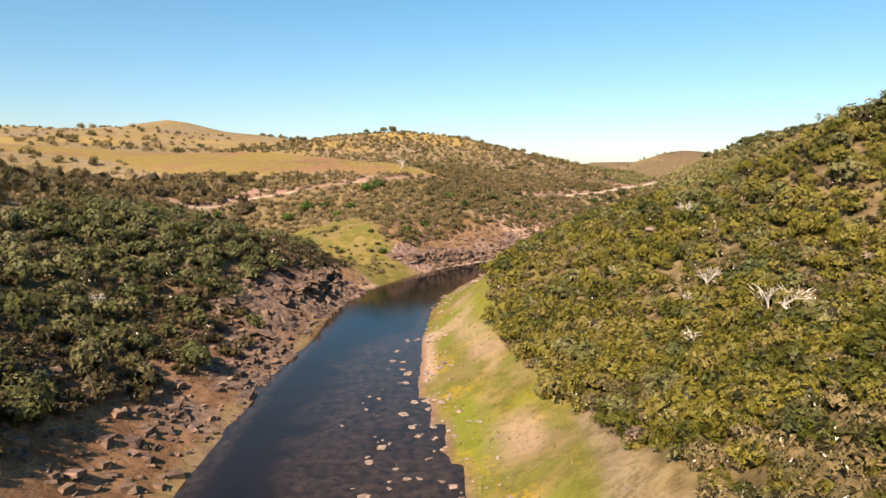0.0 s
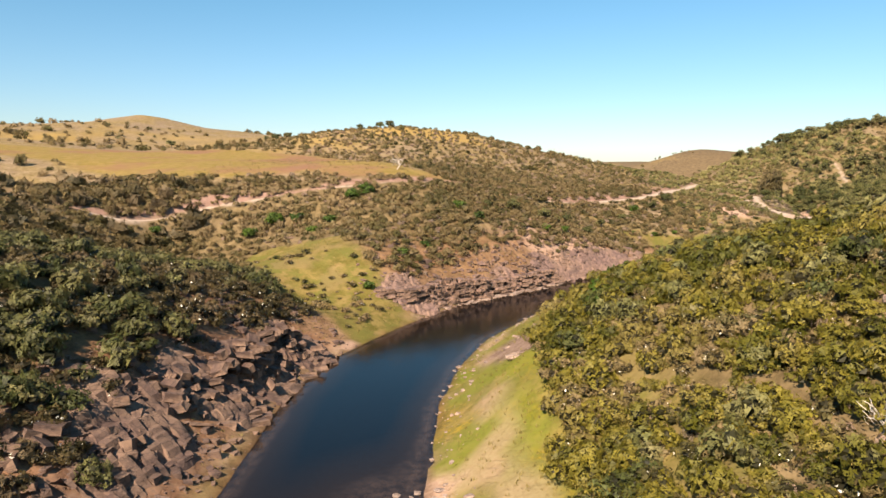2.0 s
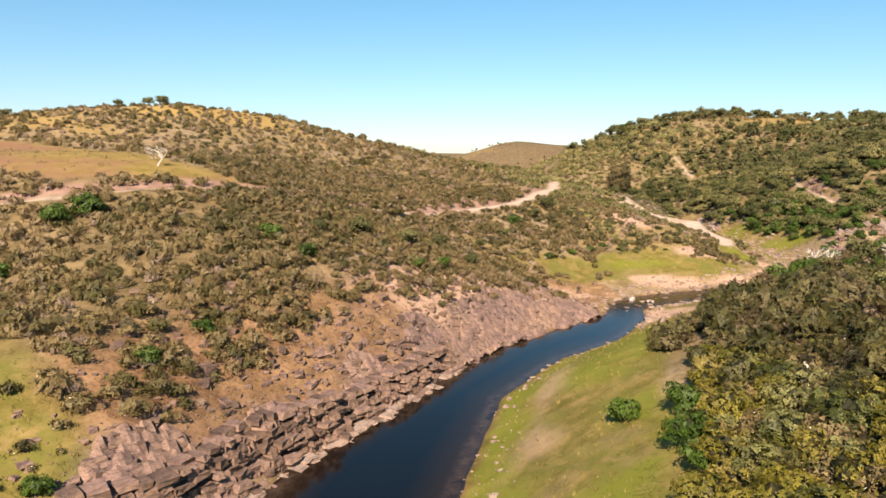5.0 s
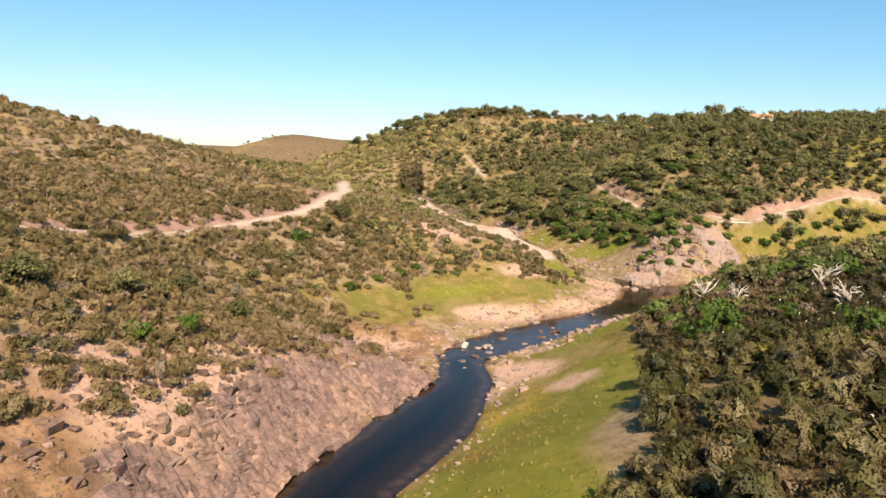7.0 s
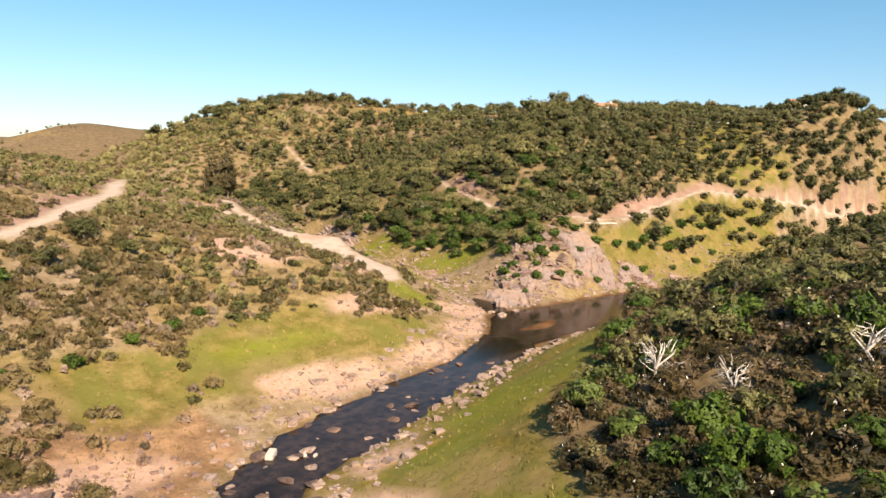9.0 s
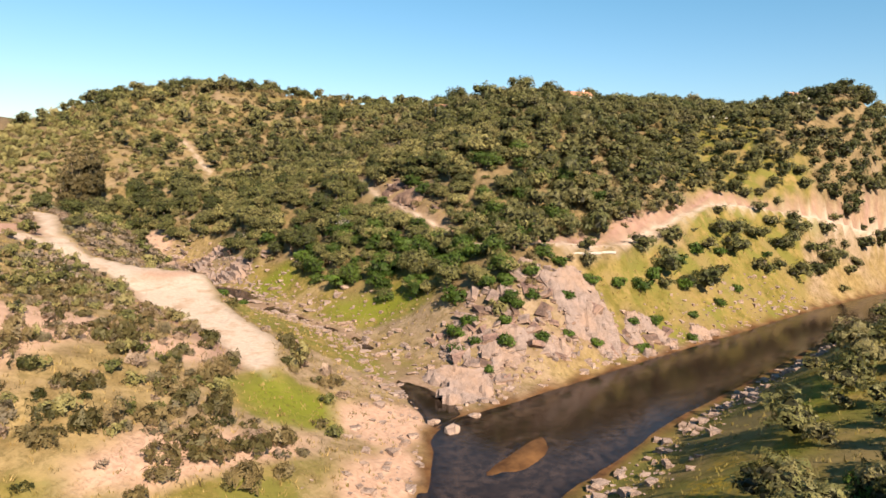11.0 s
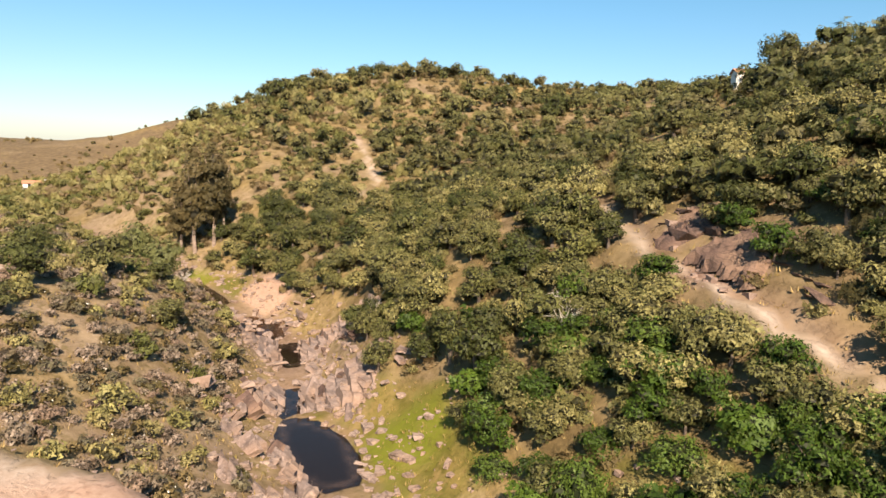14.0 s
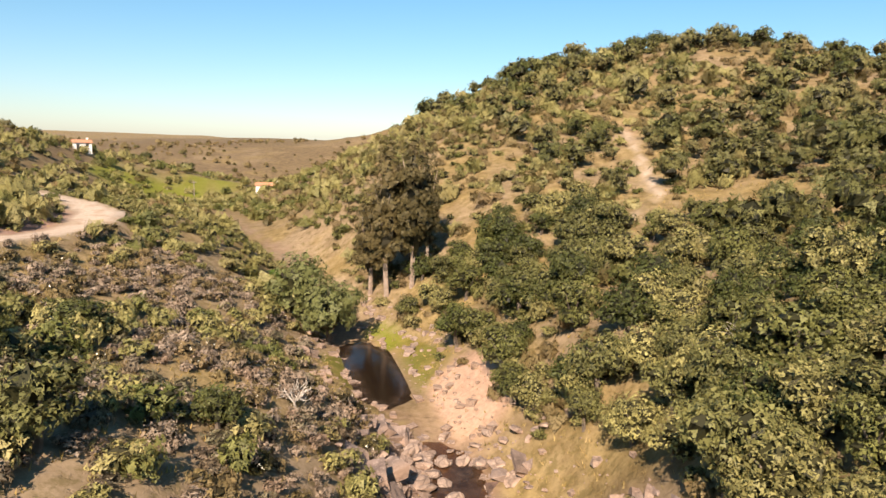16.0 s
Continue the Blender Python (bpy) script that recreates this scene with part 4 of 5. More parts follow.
def bedrock(label, x0, x1, y0, y1, turn, mat, period=1.3, rise=0.55, joint=0.55, run=2.2):
    """Bare beds of rock: long blocks that follow one lie, each with a flat tilted top and sharp broken edges."""
    a = radians(turn)
    ux, uy = math.cos(a), math.sin(a)
    corner = [(x * ux + y * uy, -x * uy + y * ux) for x in (x0, x1) for y in (y0, y1)]
    u0, u1 = min(p[0] for p in corner) / period, max(p[0] for p in corner) / period + 2
    v0, v1 = min(p[1] for p in corner), max(p[1] for p in corner)
    cells = np.arange(math.floor(u0), math.ceil(u1))
    us = (cells[:, None] + np.array([0.0, 0.07, 0.36, 0.68])[None]).ravel()
    cell = np.repeat(cells, 4)
    vs = np.arange(v0, v1, 0.42)
    gu, gv = np.meshgrid(us, vs)
    gc = np.meshgrid(cell, vs)[0].astype(np.int64)
    px, py = gu * period * ux - gv * uy, gu * period * uy + gv * ux
    bend = 2.8 * period * (fractal(px, py, 8, 81) - 0.5) + 0.35 * (rough(px, py, 1.3, 83) - 0.5)
    x, y = px + bend * ux, py + bend * uy
    frac = gu - gc
    own = np.where(frac < 0.03, gc - 1, gc)
    v = gv / (period * run) + 3.1 * lattice(own, own * 0 + 5, 9)
    block = np.floor(v).astype(np.int64)
    split = np.floor(v * 2.7 + own).astype(np.int64)
    drop = 0.75 * lattice(own, block, 11) + 0.25 * lattice(own, split, 12)
    saw = np.where(frac < 0.03, 1.0, frac)
    c = cover(x.ravel(), y.ravel())
    rock = c["rock"].reshape(x.shape)
    k = ramp(rock, 0.2, 0.6) * (c["road"].reshape(x.shape) > 0.8)
    z = c["h"].reshape(x.shape) - 0.7 + k * (0.6 + rise * (saw - 0.4) + joint * (drop - 0.4)) + 0.10 * rough(x, y, 0.6, 82)
    m, n = x.shape
    i = np.arange(n * m).reshape(m, n)
    f = np.stack([i[:-1, :-1], i[:-1, 1:], i[1:, 1:], i[1:, :-1]], -1).reshape(-1, 4)
    inside = ((x > x0) & (x < x1) & (y > y0) & (y < y1)).ravel()
    k = k.ravel()
    f = f[(k[f] > 0.05).any(1) & (c["dw"][f] > -1.5).all(1) & inside[f].all(1)]
    used, f = np.unique(f, return_inverse=True)
    return tagged(link_mesh("bedrock", np.column_stack([x.ravel(), y.ravel(), z.ravel()])[used], f.reshape(-1, 4), mat), label, "bedrock", kind="structure")


bedrock("purple-brown layered bedrock along the shaded bank", -48, -16, 104, 162, 70, STONE, 1.3, 0.3, 1.2, 0.9)
bedrock("purplish jointed bedrock at the river bend", -20, 25, 182, 240, 120, PINK_STONE, 1.0, 0.3, 1.2, 1.0)
bedrock("pinkish layered bedrock ledges beside the river", 24.7, 70, 212, 262, 124, PINK_STONE, 0.8, 0.5, 1.0, 1.7)
bedrock("grey-pink tilted beds of rock by the confluence", 150, 216, 258, 302, 35, BEDROCK, 1.15, 0.9, 1.3, 1.5)
bedrock("pale rock beds across the creek", 164, 204, 344, 394, 150, BEDROCK, 1.1, 0.9, 1.2, 1.5)
bedrock("dark rock face over the road", 198, 218, 320, 346, 20, STONE, 0.8, 0.7)
outcrop("dark purple-brown layered rock outcrop above the river bank", [(-32, 120, 8), (-28, 132, 7), (-25, 143, 6), (-23, 152, 4), (-35, 108, 6)], FLAT_DARK + SLABS, 120, (0.4, 1.5), 20, -14)
outcrop("broken reddish-brown rock on the lower bank", [(-31, 98, 6), (-29, 86, 6), (-29, 74, 6), (-31, 64, 6), (-34, 56, 7), (-40, 60, 7), (-38, 72, 6)], FLAT_DARK + SLABS + FLAT_PINK, 190, (0.25, 0.95), 30, -10, 14)
outcrop("blocky purplish cliff of bedrock at the river bend", [(-8, 192, 5), (0, 203, 5), (8, 211, 6), (17, 220, 6), (-16, 189, 4)], FLAT_PINK, 110, (0.25, 0.9), 48, 6)
outcrop("low pinkish rock ledges along the water", [(27, 229, 5), (37, 237, 5), (47, 245, 6), (57, 249, 5), (64, 250, 4), (50, 254, 4)], FLAT_GREY + PALE_SLABS + SLABS, 150, (0.3, 1.1), 34, 6)
outcrop("grey and pink tilted bedrock spur beside the confluence", [(172, 289, 7), (180, 283, 6), (166, 285, 5), (190, 277, 5), (200, 271, 4), (212, 267, 3)], FLAT_GREY + BED_SLABS + FLAT_DARK[:3] + FLAT_PINK[:4], 290, (0.35, 1.5), -35, 30, 16)
outcrop("pale tilted rock slabs across the creek bed", [(186, 362, 6), (180, 369, 5), (190, 384, 6), (184, 395, 5), (174, 356, 4), (192, 398, 4), (187, 404, 4), (186, 374, 5), (193, 376, 4), (171, 362, 4)], FLAT_GREY + BED_SLABS + PALE_SLABS + FLAT_DARK[:4], 300, (0.35, 1.5), 25, 22, 16)
outcrop("dark rock cliff above the cut road under oaks", [(207, 327, 3), (209, 332, 3), (211, 339, 3), (206, 321, 3)], BLOCKS + SLABS, 40, (0.6, 1.8), 70, 20)
outcrop("small pinkish rock ledges on the grassy bank", [(9, 146, 3), (8, 138, 3), (12, 150, 3), (33, 214, 3), (100, 239, 3)], PALE_SLABS, 26, (0.3, 0.9), 15, 8)
shoal = [(-3.5 + rng.normal() * 2.6, rng.uniform(56, 112), 0.18 + 0.75 * rng.uniform() ** 2.5) for _ in range(125)]
shoal += [(rng.uniform(-22, -8), rng.uniform(60, 108), 0.2 + 0.3 * rng.uniform() ** 2) for _ in range(14)]
boulders("pale flat stone standing out of the shallow river", shoal, PALE_BOULDERS, "stones of the river shoal", 0.1, (0.35, 0.6))
race = []
for k in range(85):
    p = resample(RIVER[13:19], 1)[int(rng.integers(60))]
    race.append((p[0] + rng.normal() * p[2] * 0.6, p[1] + rng.normal() * p[2] * 0.55, 0.25 + 0.9 * rng.uniform() ** 2))
boulders("bleached stone in the river rapids", race, PALE_BOULDERS + BOULDERS, "stones of the rapids", 0.1, (0.4, 0.7))
bed = []
for k in range(62):
    p = resample(CREEK, 1)[int(rng.integers(130))]
    bed.append((p[0] + rng.normal() * (p[2] * 0.5 + 1.8), p[1] + rng.normal() * 2.0, 0.3 + 1.1 * rng.uniform() ** 2.5))
boulders("pale rounded boulder in the creek bed", bed, PALE_BOULDERS, "boulders of the creek", 0.15, (0.5, 0.9))
jumble = [(187 + rng.normal() * 5.0, 400 + rng.normal() * 3.0, 0.35 + 0.95 * rng.uniform() ** 1.6) for _ in range(85)]
boulders("pale pinkish boulder in the jumble across the creek", jumble, PALE_BOULDERS, "boulders of the creek", 0.1, (0.55, 0.95))
boulders("grey boulder lying on the grassy slope", [(182, 326, 1.2), (178, 331, 1.0), (184, 334, 1.1), (186, 328, 0.8), (188, 336, 0.7), (180, 338, .6), (176, 328, 0.7), (-33, 127, 1.4), (7, 135, 1.3), (32, 103, 1.5), (31, 105, 1.2), (33, 100, 1.0), (30, 112, 0.9), (-30, 155, 0.8)], PALE_BOULDERS, "boulders on the slopes")
rubble("bank_stones", "reddish-brown stones strewn over the bank", STONE, -66, 70, 34, 262, 0.85, 0.14, 0.95, lambda x, y, c: (~c["right"]) * (c["dr"] > -0.5) * (1 - ramp(c["dr"], 10, 26)) * (0.45 + 0.55 * c["rock"]) * (c["lawn"] < 0.2))
rubble("creek_stones", "pale stones strewn along creek and confluence", PALE_STONE, 60, 260, 235, 450, 1.0, 0.12, 0.9, lambda x, y, c: (c["dw"] > -0.6) * (1 - ramp(c["dw"], 2, 9)) * 0.75)
rubble("spur_stones", "broken grey-pink stones over the rocky spur and creek beds", BEDROCK, 150, 216, 258, 410, 0.8, 0.15, 0.75, lambda x, y, c: (c["dw"] > -0.3) * ramp(c["rock"], 0.1, 0.4) * 0.7)
rubble("slope_stones", "small dark and pinkish stones on the dry river slope", PINK_STONE, -20, 75, 184, 275, 0.9, 0.12, 0.6, lambda x, y, c: ~c["right"] * (1 - ramp(c["dr"] + 8 * c["wob"], 8, 20)) * 0.5)
rubble("meadow_stones", "scattered stones on the grass beside the creek", PALE_STONE, 150, 196, 300, 350, 1.5, 0.10, 0.5, lambda x, y, c: (c["dw"] > 0) * (c["road"] > 1) * 0.45)
rubble("bar_stones", "pale gravel along the grassy river margin", PALE_STONE, -12, 70, 50, 240, 1.0, 0.10, 0.5, lambda x, y, c: c["right"] * (c["dr"] > -1.5 - 7 * (y < 112)) * (1 - ramp(c["dr"], 1, 5)) * 0.5)

# ---- plants ----
FINE_T = [plant(rng, 1.0, 1.35, 7, 190, 0.108, 0, 4) for _ in range(6)]
BUSH_T = [plant(rng, 1.0, 1.35, 6, 92, 0.178, 0, 3) for _ in range(6)]
HEATH_T = [plant(rng, 1.0, 1.0, 6, 104, 0.12, 0, 3, 8) for _ in range(6)]
SCRUB_T = [plant(rng, 1.0, 1.0, 5, 84, 0.145, 0, 2, 4) for _ in range(6)]
SMALL_T = [plant(rng, 1.0, 0.9, 4, 54, 0.20, 0, 0) for _ in range(5)]
FAR_T = [plant(rng, 1.0, 1.0, 3, 26, 0.34, 0, 0) for _ in range(4)]
FOREST_T = [plant(rng, 2.6, 4.7, 9, 175, 0.28, 0.8, 5) for _ in range(8)]


def sites(x0, x1, y0, y1, gap, smin, smax, keep, power=1.5):
    """Places of plants: keep gives the chance at each place from the cover there."""
    x, y = spread(rng, x0, x1, y0, y1, gap)
    c = cover(x, y)
    open_ = (c["dw"] > 2.0) & (c["road"] > np.where((x > 183) & (x < 300), 1.3, 1.0)) & (rng.uniform(size=x.shape) < keep(x, y, c))
    s = smin + (smax - smin) * rng.uniform(size=x.shape) ** power
    return np.column_stack([x, y, s])[open_]


def hill_right(x, y, c):
    return (c["right"] & (c["dr"] > c["verge"] + 6 * c["wob"]) & (c["dr"] < 70) & (y < 252)) * 1.0


def hill_left(x, y, c):
    return (~c["right"] & (c["dr"] > 8 + 9 * c["wob"])) * (1 - c["lawn"]) * (1 - c["field"]) * (1 - 0.7 * c["rock"])


def hill_creek(x, y, c):
    """West of the creek."""
    return (~c["east"] & (x > 95) & (x < 184) & (y > 300) & (c["dc"] > 4.5) & ~((x > 141) & (y < 338))) * (1 - 0.6 * c["lawn"]) * (1 - 0.6 * c["rock"])


def east(x, y, c):
    return (c["east"] & (c["dc"] > 9 - 4 * (y > 345) + 7 * c["wob"]) & (c["dr"] > 11) & (x > 172)) * (1 - c["lawn"]) * (1 - 0.6 * c["rock"]) * (0.25 + 0.75 * ramp(np.hypot((x - 232) / 22, (y - 442) / 32) + 1.4 * c["wob"], 0.7, 1.1))


patch = lambda x, y: fractal(x, y, 9, 50)
bright = lambda x, y: 1 - 0.95 * ramp(y, 145, 185)
near_r = lambda x, y: (x < 46) & (y < 185)
shade = lambda x, y: ramp(fractal(x, y, 20, 58), 0.40, 0.54)
strew("green_shrubs", "dense yellow-green evergreen shrubs on the hillside", "shrubs", GREEN, FINE_T,
      sites(5, 46, 8, 185, 2.1, 1.25, 2.1, lambda x, y, c: hill_right(x, y, c) * near_r(x, y) * (0.25 + 0.75 * ramp(patch(x, y), 0.38, 0.48))), rng)
strew("green_shrubs", "yellow-green shrubs towards the crest of the hill", "shrubs", GREEN, BUSH_T,
      sites(20, 130, 8, 252, 2.4, 1.2, 2.0, lambda x, y, c: hill_right(x, y, c) * ~near_r(x, y) * ~((x > 78) & (y > 195)) * bright(x, y) * (0.2 + 0.8 * ramp(patch(x, y), 0.38, 0.48))), rng)
strew("dark_shrubs", "dark green shrubs on the nose of the hill", "shrubs", FRESH, FINE_T,
      sites(78, 135, 195, 252, 2.8, 1.1, 2.1, lambda x, y, c: hill_right(x, y, c) * 0.35), rng)
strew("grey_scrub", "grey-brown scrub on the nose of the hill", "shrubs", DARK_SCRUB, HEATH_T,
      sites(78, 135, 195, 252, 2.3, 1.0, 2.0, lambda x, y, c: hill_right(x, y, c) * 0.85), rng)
nose = lambda x, y: (x > 78) & (y > 195)
strew("dark_shrubs", "deep green oak shrubs among the lighter ones", "shrubs", OAK, FINE_T,
      sites(5, 46, 8, 185, 3.2, 1.2, 2.3, lambda x, y, c: hill_right(x, y, c) * near_r(x, y) * (0.1 + 0.75 * ramp(fractal(x, y, 11, 91), 0.48, 0.58))), rng)
strew("dark_shrubs", "dark olive shrubs on the river hill", "shrubs", DARK_OAK, BUSH_T,
      sites(40, 135, 160, 252, 2.5, 1.2, 2.2, lambda x, y, c: hill_right(x, y, c) * ~nose(x, y) * (1 - bright(x, y)) * 0.8), rng)
strew("grey_scrub", "grey-brown rockrose scrub between greener shrubs", "shrubs", SCRUB, HEATH_T,
      sites(5, 46, 8, 185, 2.1, 1.1, 1.8, lambda x, y, c: hill_right(x, y, c) * near_r(x, y) * (1 - 0.75 * ramp(patch(x, y), 0.38, 0.50))), rng)
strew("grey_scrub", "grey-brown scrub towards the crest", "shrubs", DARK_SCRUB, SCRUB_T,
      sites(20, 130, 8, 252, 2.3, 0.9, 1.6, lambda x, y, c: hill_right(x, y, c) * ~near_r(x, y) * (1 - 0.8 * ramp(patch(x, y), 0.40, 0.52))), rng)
strew("dry_shrubs", "dry pinkish-grey leafless shrubs", "shrubs", DRY, HEATH_T,
      sites(5, 110, 8, 240, 3.4, 0.7, 1.25, lambda x, y, c: hill_right(x, y, c) * (0.08 + 0.6 * ramp(fractal(x, y, 13, 57), 0.52, 0.62))), rng)
strew("undergrowth", "low green undergrowth between the hillside shrubs", "shrubs", GREEN, SMALL_T,
      sites(5, 46, 20, 185, 1.7, 0.8, 1.25, lambda x, y, c: hill_right(x, y, c) * near_r(x, y) * 0.6), rng)
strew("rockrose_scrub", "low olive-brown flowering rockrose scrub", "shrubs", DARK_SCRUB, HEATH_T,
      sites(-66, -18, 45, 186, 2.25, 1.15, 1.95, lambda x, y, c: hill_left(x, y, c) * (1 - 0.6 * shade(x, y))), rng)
strew("dark_shrubs", "dark green oak shrubs on the shaded slope", "shrubs", OAK, FINE_T,
      sites(-68, -24, 45, 186, 3.0, 1.5, 2.7, lambda x, y, c: hill_left(x, y, c) * (0.12 + 0.8 * shade(x, y))), rng)
strew("rockrose_scrub", "olive-brown scrub over the western slope", "shrubs", SCRUB, SMALL_T,
      sites(-105, 6, 120, 264, 2.2, 1.05, 1.85, lambda x, y, c: hill_left(x, y, c) * ((x < -64) | (y > 182)) * ((x > -80) | (y > 175)) * 0.85), rng)
strew("rockrose_scrub", "low olive-brown scrub scattered over the river meadow", "shrubs", SCRUB, HEATH_T,
      sites(-60, -8, 148, 200, 2.4, 0.5, 1.2, lambda x, y, c: ~c["right"] * (c["dr"] > 3) * c["lawn"] * (0.05 + 0.75 * ramp(fractal(x, y, 7, 95), 0.48, 0.58))), rng)
strew("dark_shrubs", "dark green bushes along the meadow's edge", "shrubs", OAK, FINE_T,
      sites(-60, -8, 148, 200, 4.2, 0.8, 1.6, lambda x, y, c: ~c["right"] * (c["dr"] > 6) * c["lawn"] * 0.35 * ramp(fractal(x, y, 12, 96), 0.46, 0.56)), rng)
middle = lambda x, y, c: hill_left(x, y, c) * (x < 165) * ((y > 262) | (x > -5)) * (1 - c["gold"] * 0.5) * (0.45 + 0.55 * ramp(fractal(x, y, 12, 51), 0.36, 0.5)) * (1 - c["bank"]) * np.where((x > 92) & (y > 284), 0.45, 1.0)
strew("rockrose_scrub", "low olive-brown scrub on the middle hill", "shrubs", SCRUB, SMALL_T,
      sites(-5, 150, 195, 330, 2.05, 1.0, 1.8, middle), rng)
strew("dark_shrubs", "low dark olive shrubs on the middle hill", "shrubs", DARK_OAK, SMALL_T,
      sites(-5, 175, 195, 345, 2.6, 0.7, 1.4, lambda x, y, c: middle(x, y, c) * 0.55), rng)
strew("rockrose_scrub", "brownish scrub on the slopes behind the track", "shrubs", SCRUB, FAR_T,
      sites(-125, 130, 262, 450, 3.0, 0.8, 1.7, lambda x, y, c: middle(x, y, c) * ((x < -5) | (y > 330)) * 0.8, 2.2), rng)
strew("dry_shrubs", "dry brown shrubs on the middle hill", "shrubs", DRY, FAR_T,
      sites(-60, 150, 195, 420, 3.0, 0.5, 1.1, lambda x, y, c: hill_left(x, y, c) * 0.55 * (1 - 0.5 * c["bank"])), rng)
near_c = lambda x, y: (x > 146) & (y > 336) & (y < 445)
mixed = lambda x, y: ramp(fractal(x, y, 9, 63), 0.42, 0.54)
strew("creek_shrubs", "olive-green shrubs crowding the creek bank", "shrubs", OLIVE, FINE_T,
      sites(146, 186, 336, 445, 2.5, 0.9, 2.0, lambda x, y, c: hill_creek(x, y, c) * near_c(x, y) * (0.06 + 0.5 * mixed(x, y))), rng)
strew("creek_heath", "dense mauve-grey heath on the creek bank", "shrubs", HEATH, HEATH_T,
      sites(130, 186, 318, 445, 1.55, 0.65, 1.25, lambda x, y, c: hill_creek(x, y, c) * (near_c(x, y) | (y < 345)) * (0.75 - 0.3 * mixed(x, y)))
      , rng)
strew("creek_rockrose", "purplish-grey dry scrub west of the creek", "shrubs", SCRUB, HEATH_T,
      sites(130, 186, 318, 445, 2.6, 0.8, 1.5, lambda x, y, c: hill_creek(x, y, c) * (near_c(x, y) | (y < 345)) * (0.85 - 0.6 * mixed(x, y))), rng)
strew("creek_scrub", "olive scrub and bushes west of the creek", "shrubs", OLIVE, SCRUB_T,
      sites(95, 184, 300, 480, 2.6, 0.9, 1.8, lambda x, y, c: hill_creek(x, y, c) * ~near_c(x, y) * 0.75 * (y > 328)), rng)
strew("valley_scrub", "mixed scrub on the floor of the upper valley", "shrubs", OLIVE, FAR_T,
      sites(70, 290, 440, 700, 3.9, 1.1, 2.6, lambda x, y, c: (c["dc"] > 5) * (0.3 + 0.65 * ramp(fractal(x, y, 22, 64), 0.40, 0.52))), rng)
strew("creek_scrub", "pale olive bushes above the clearing", "shrubs", OLIVE, SCRUB_T,
      sites(92, 146, 284, 335, 2.8, 0.9, 1.7, lambda x, y, c: (~c["east"] & (c["dw"] > 8)) * (1 - c["lawn"]) * (1 - 0.7 * c["sand"]) * 0.5), rng)
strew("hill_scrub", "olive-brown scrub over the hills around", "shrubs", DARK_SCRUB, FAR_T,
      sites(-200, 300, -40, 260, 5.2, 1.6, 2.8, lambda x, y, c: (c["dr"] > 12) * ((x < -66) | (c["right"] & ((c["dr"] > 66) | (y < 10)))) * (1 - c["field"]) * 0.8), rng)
near_e = lambda x, y: (x < 216) & (y > 335) & (y < 440)
strew("oak_scrub", "olive oak scrub between the trees by the creek", "shrubs", OLIVE, FINE_T,
      sites(176, 216, 335, 440, 2.6, 0.9, 2.0, lambda x, y, c: east(x, y, c) * near_e(x, y) * (0.35 + 0.55 * ramp(fractal(x, y, 16, 59), 0.40, 0.52))), rng)
strew("oak_scrub", "olive oak scrub between the trees of the ridge", "shrubs", OLIVE, SCRUB_T,
      sites(176, 300, 246, 540, 3.2, 0.8, 1.9, lambda x, y, c: east(x, y, c) * ~near_e(x, y) * (0.3 + 0.5 * ramp(fractal(x, y, 16, 59), 0.42, 0.55))), rng)
strew("ridge_scrub", "brown-green scrub on the dry slope", "shrubs", SCRUB, FAR_T,
      sites(176, 330, 250, 560, 3.2, 0.8, 1.6, lambda x, y, c: east(x, y, c) * 0.6), rng)
strew("oak_wood", "dense dark green holm oaks covering the ridge", "trees", OAK, FOREST_T,
      sites(225, 420, 244, 640, 7.0, 0.85, 1.55, lambda x, y, c: east(x, y, c) * ((x > 345) | (y > 345)) * ((x > 262) | (y > 470)) * (0.2 + 0.7 * ramp(fractal(x, y, 30, 60), 0.38, 0.52))), rng, tall=(0.85, 1.2))
strew("oak_wood", "dense holm oaks on the slope above the road", "trees", OAK, FOREST_T,
      sites(214, 400, 232, 350, 4.2, 0.65, 1.3, lambda x, y, c: ~c["right"] * (c["dr"] > 4) * np.where(x > 262, 0.95, np.where(y < 284, 0.65, 0.55))), rng, tall=(0.8, 1.1))
strew("oak_wood", "dark oaks and shrubs behind the nose of the hill", "trees", OAK, FOREST_T,
      sites(130, 275, 190, 248, 4.5, 0.5, 1.0, lambda x, y, c: c["right"] * (c["dr"] > 7) * 0.85), rng, tall=(0.75, 1.1))
strew("dry_shrubs", "pinkish-grey dry shrubs on the creek bank", "shrubs", DRY, HEATH_T,
      sites(144, 184, 336, 402, 2.6, 0.7, 1.3, lambda x, y, c: hill_creek(x, y, c) * 0.5), rng)
strew("far_scrub", "sparse dark shrubs on the distant golden hills", "shrubs", SCRUB, FAR_T,
      sites(-480, 520, 250, 1000, 10.5, 1.2, 3.0, lambda x, y, c: ((x < -120) | (y > 440) | (x > 420)) * (1 - c["field"]) * ramp(fractal(x, y, 60, 52), 0.40, 0.6), 2.5), rng)


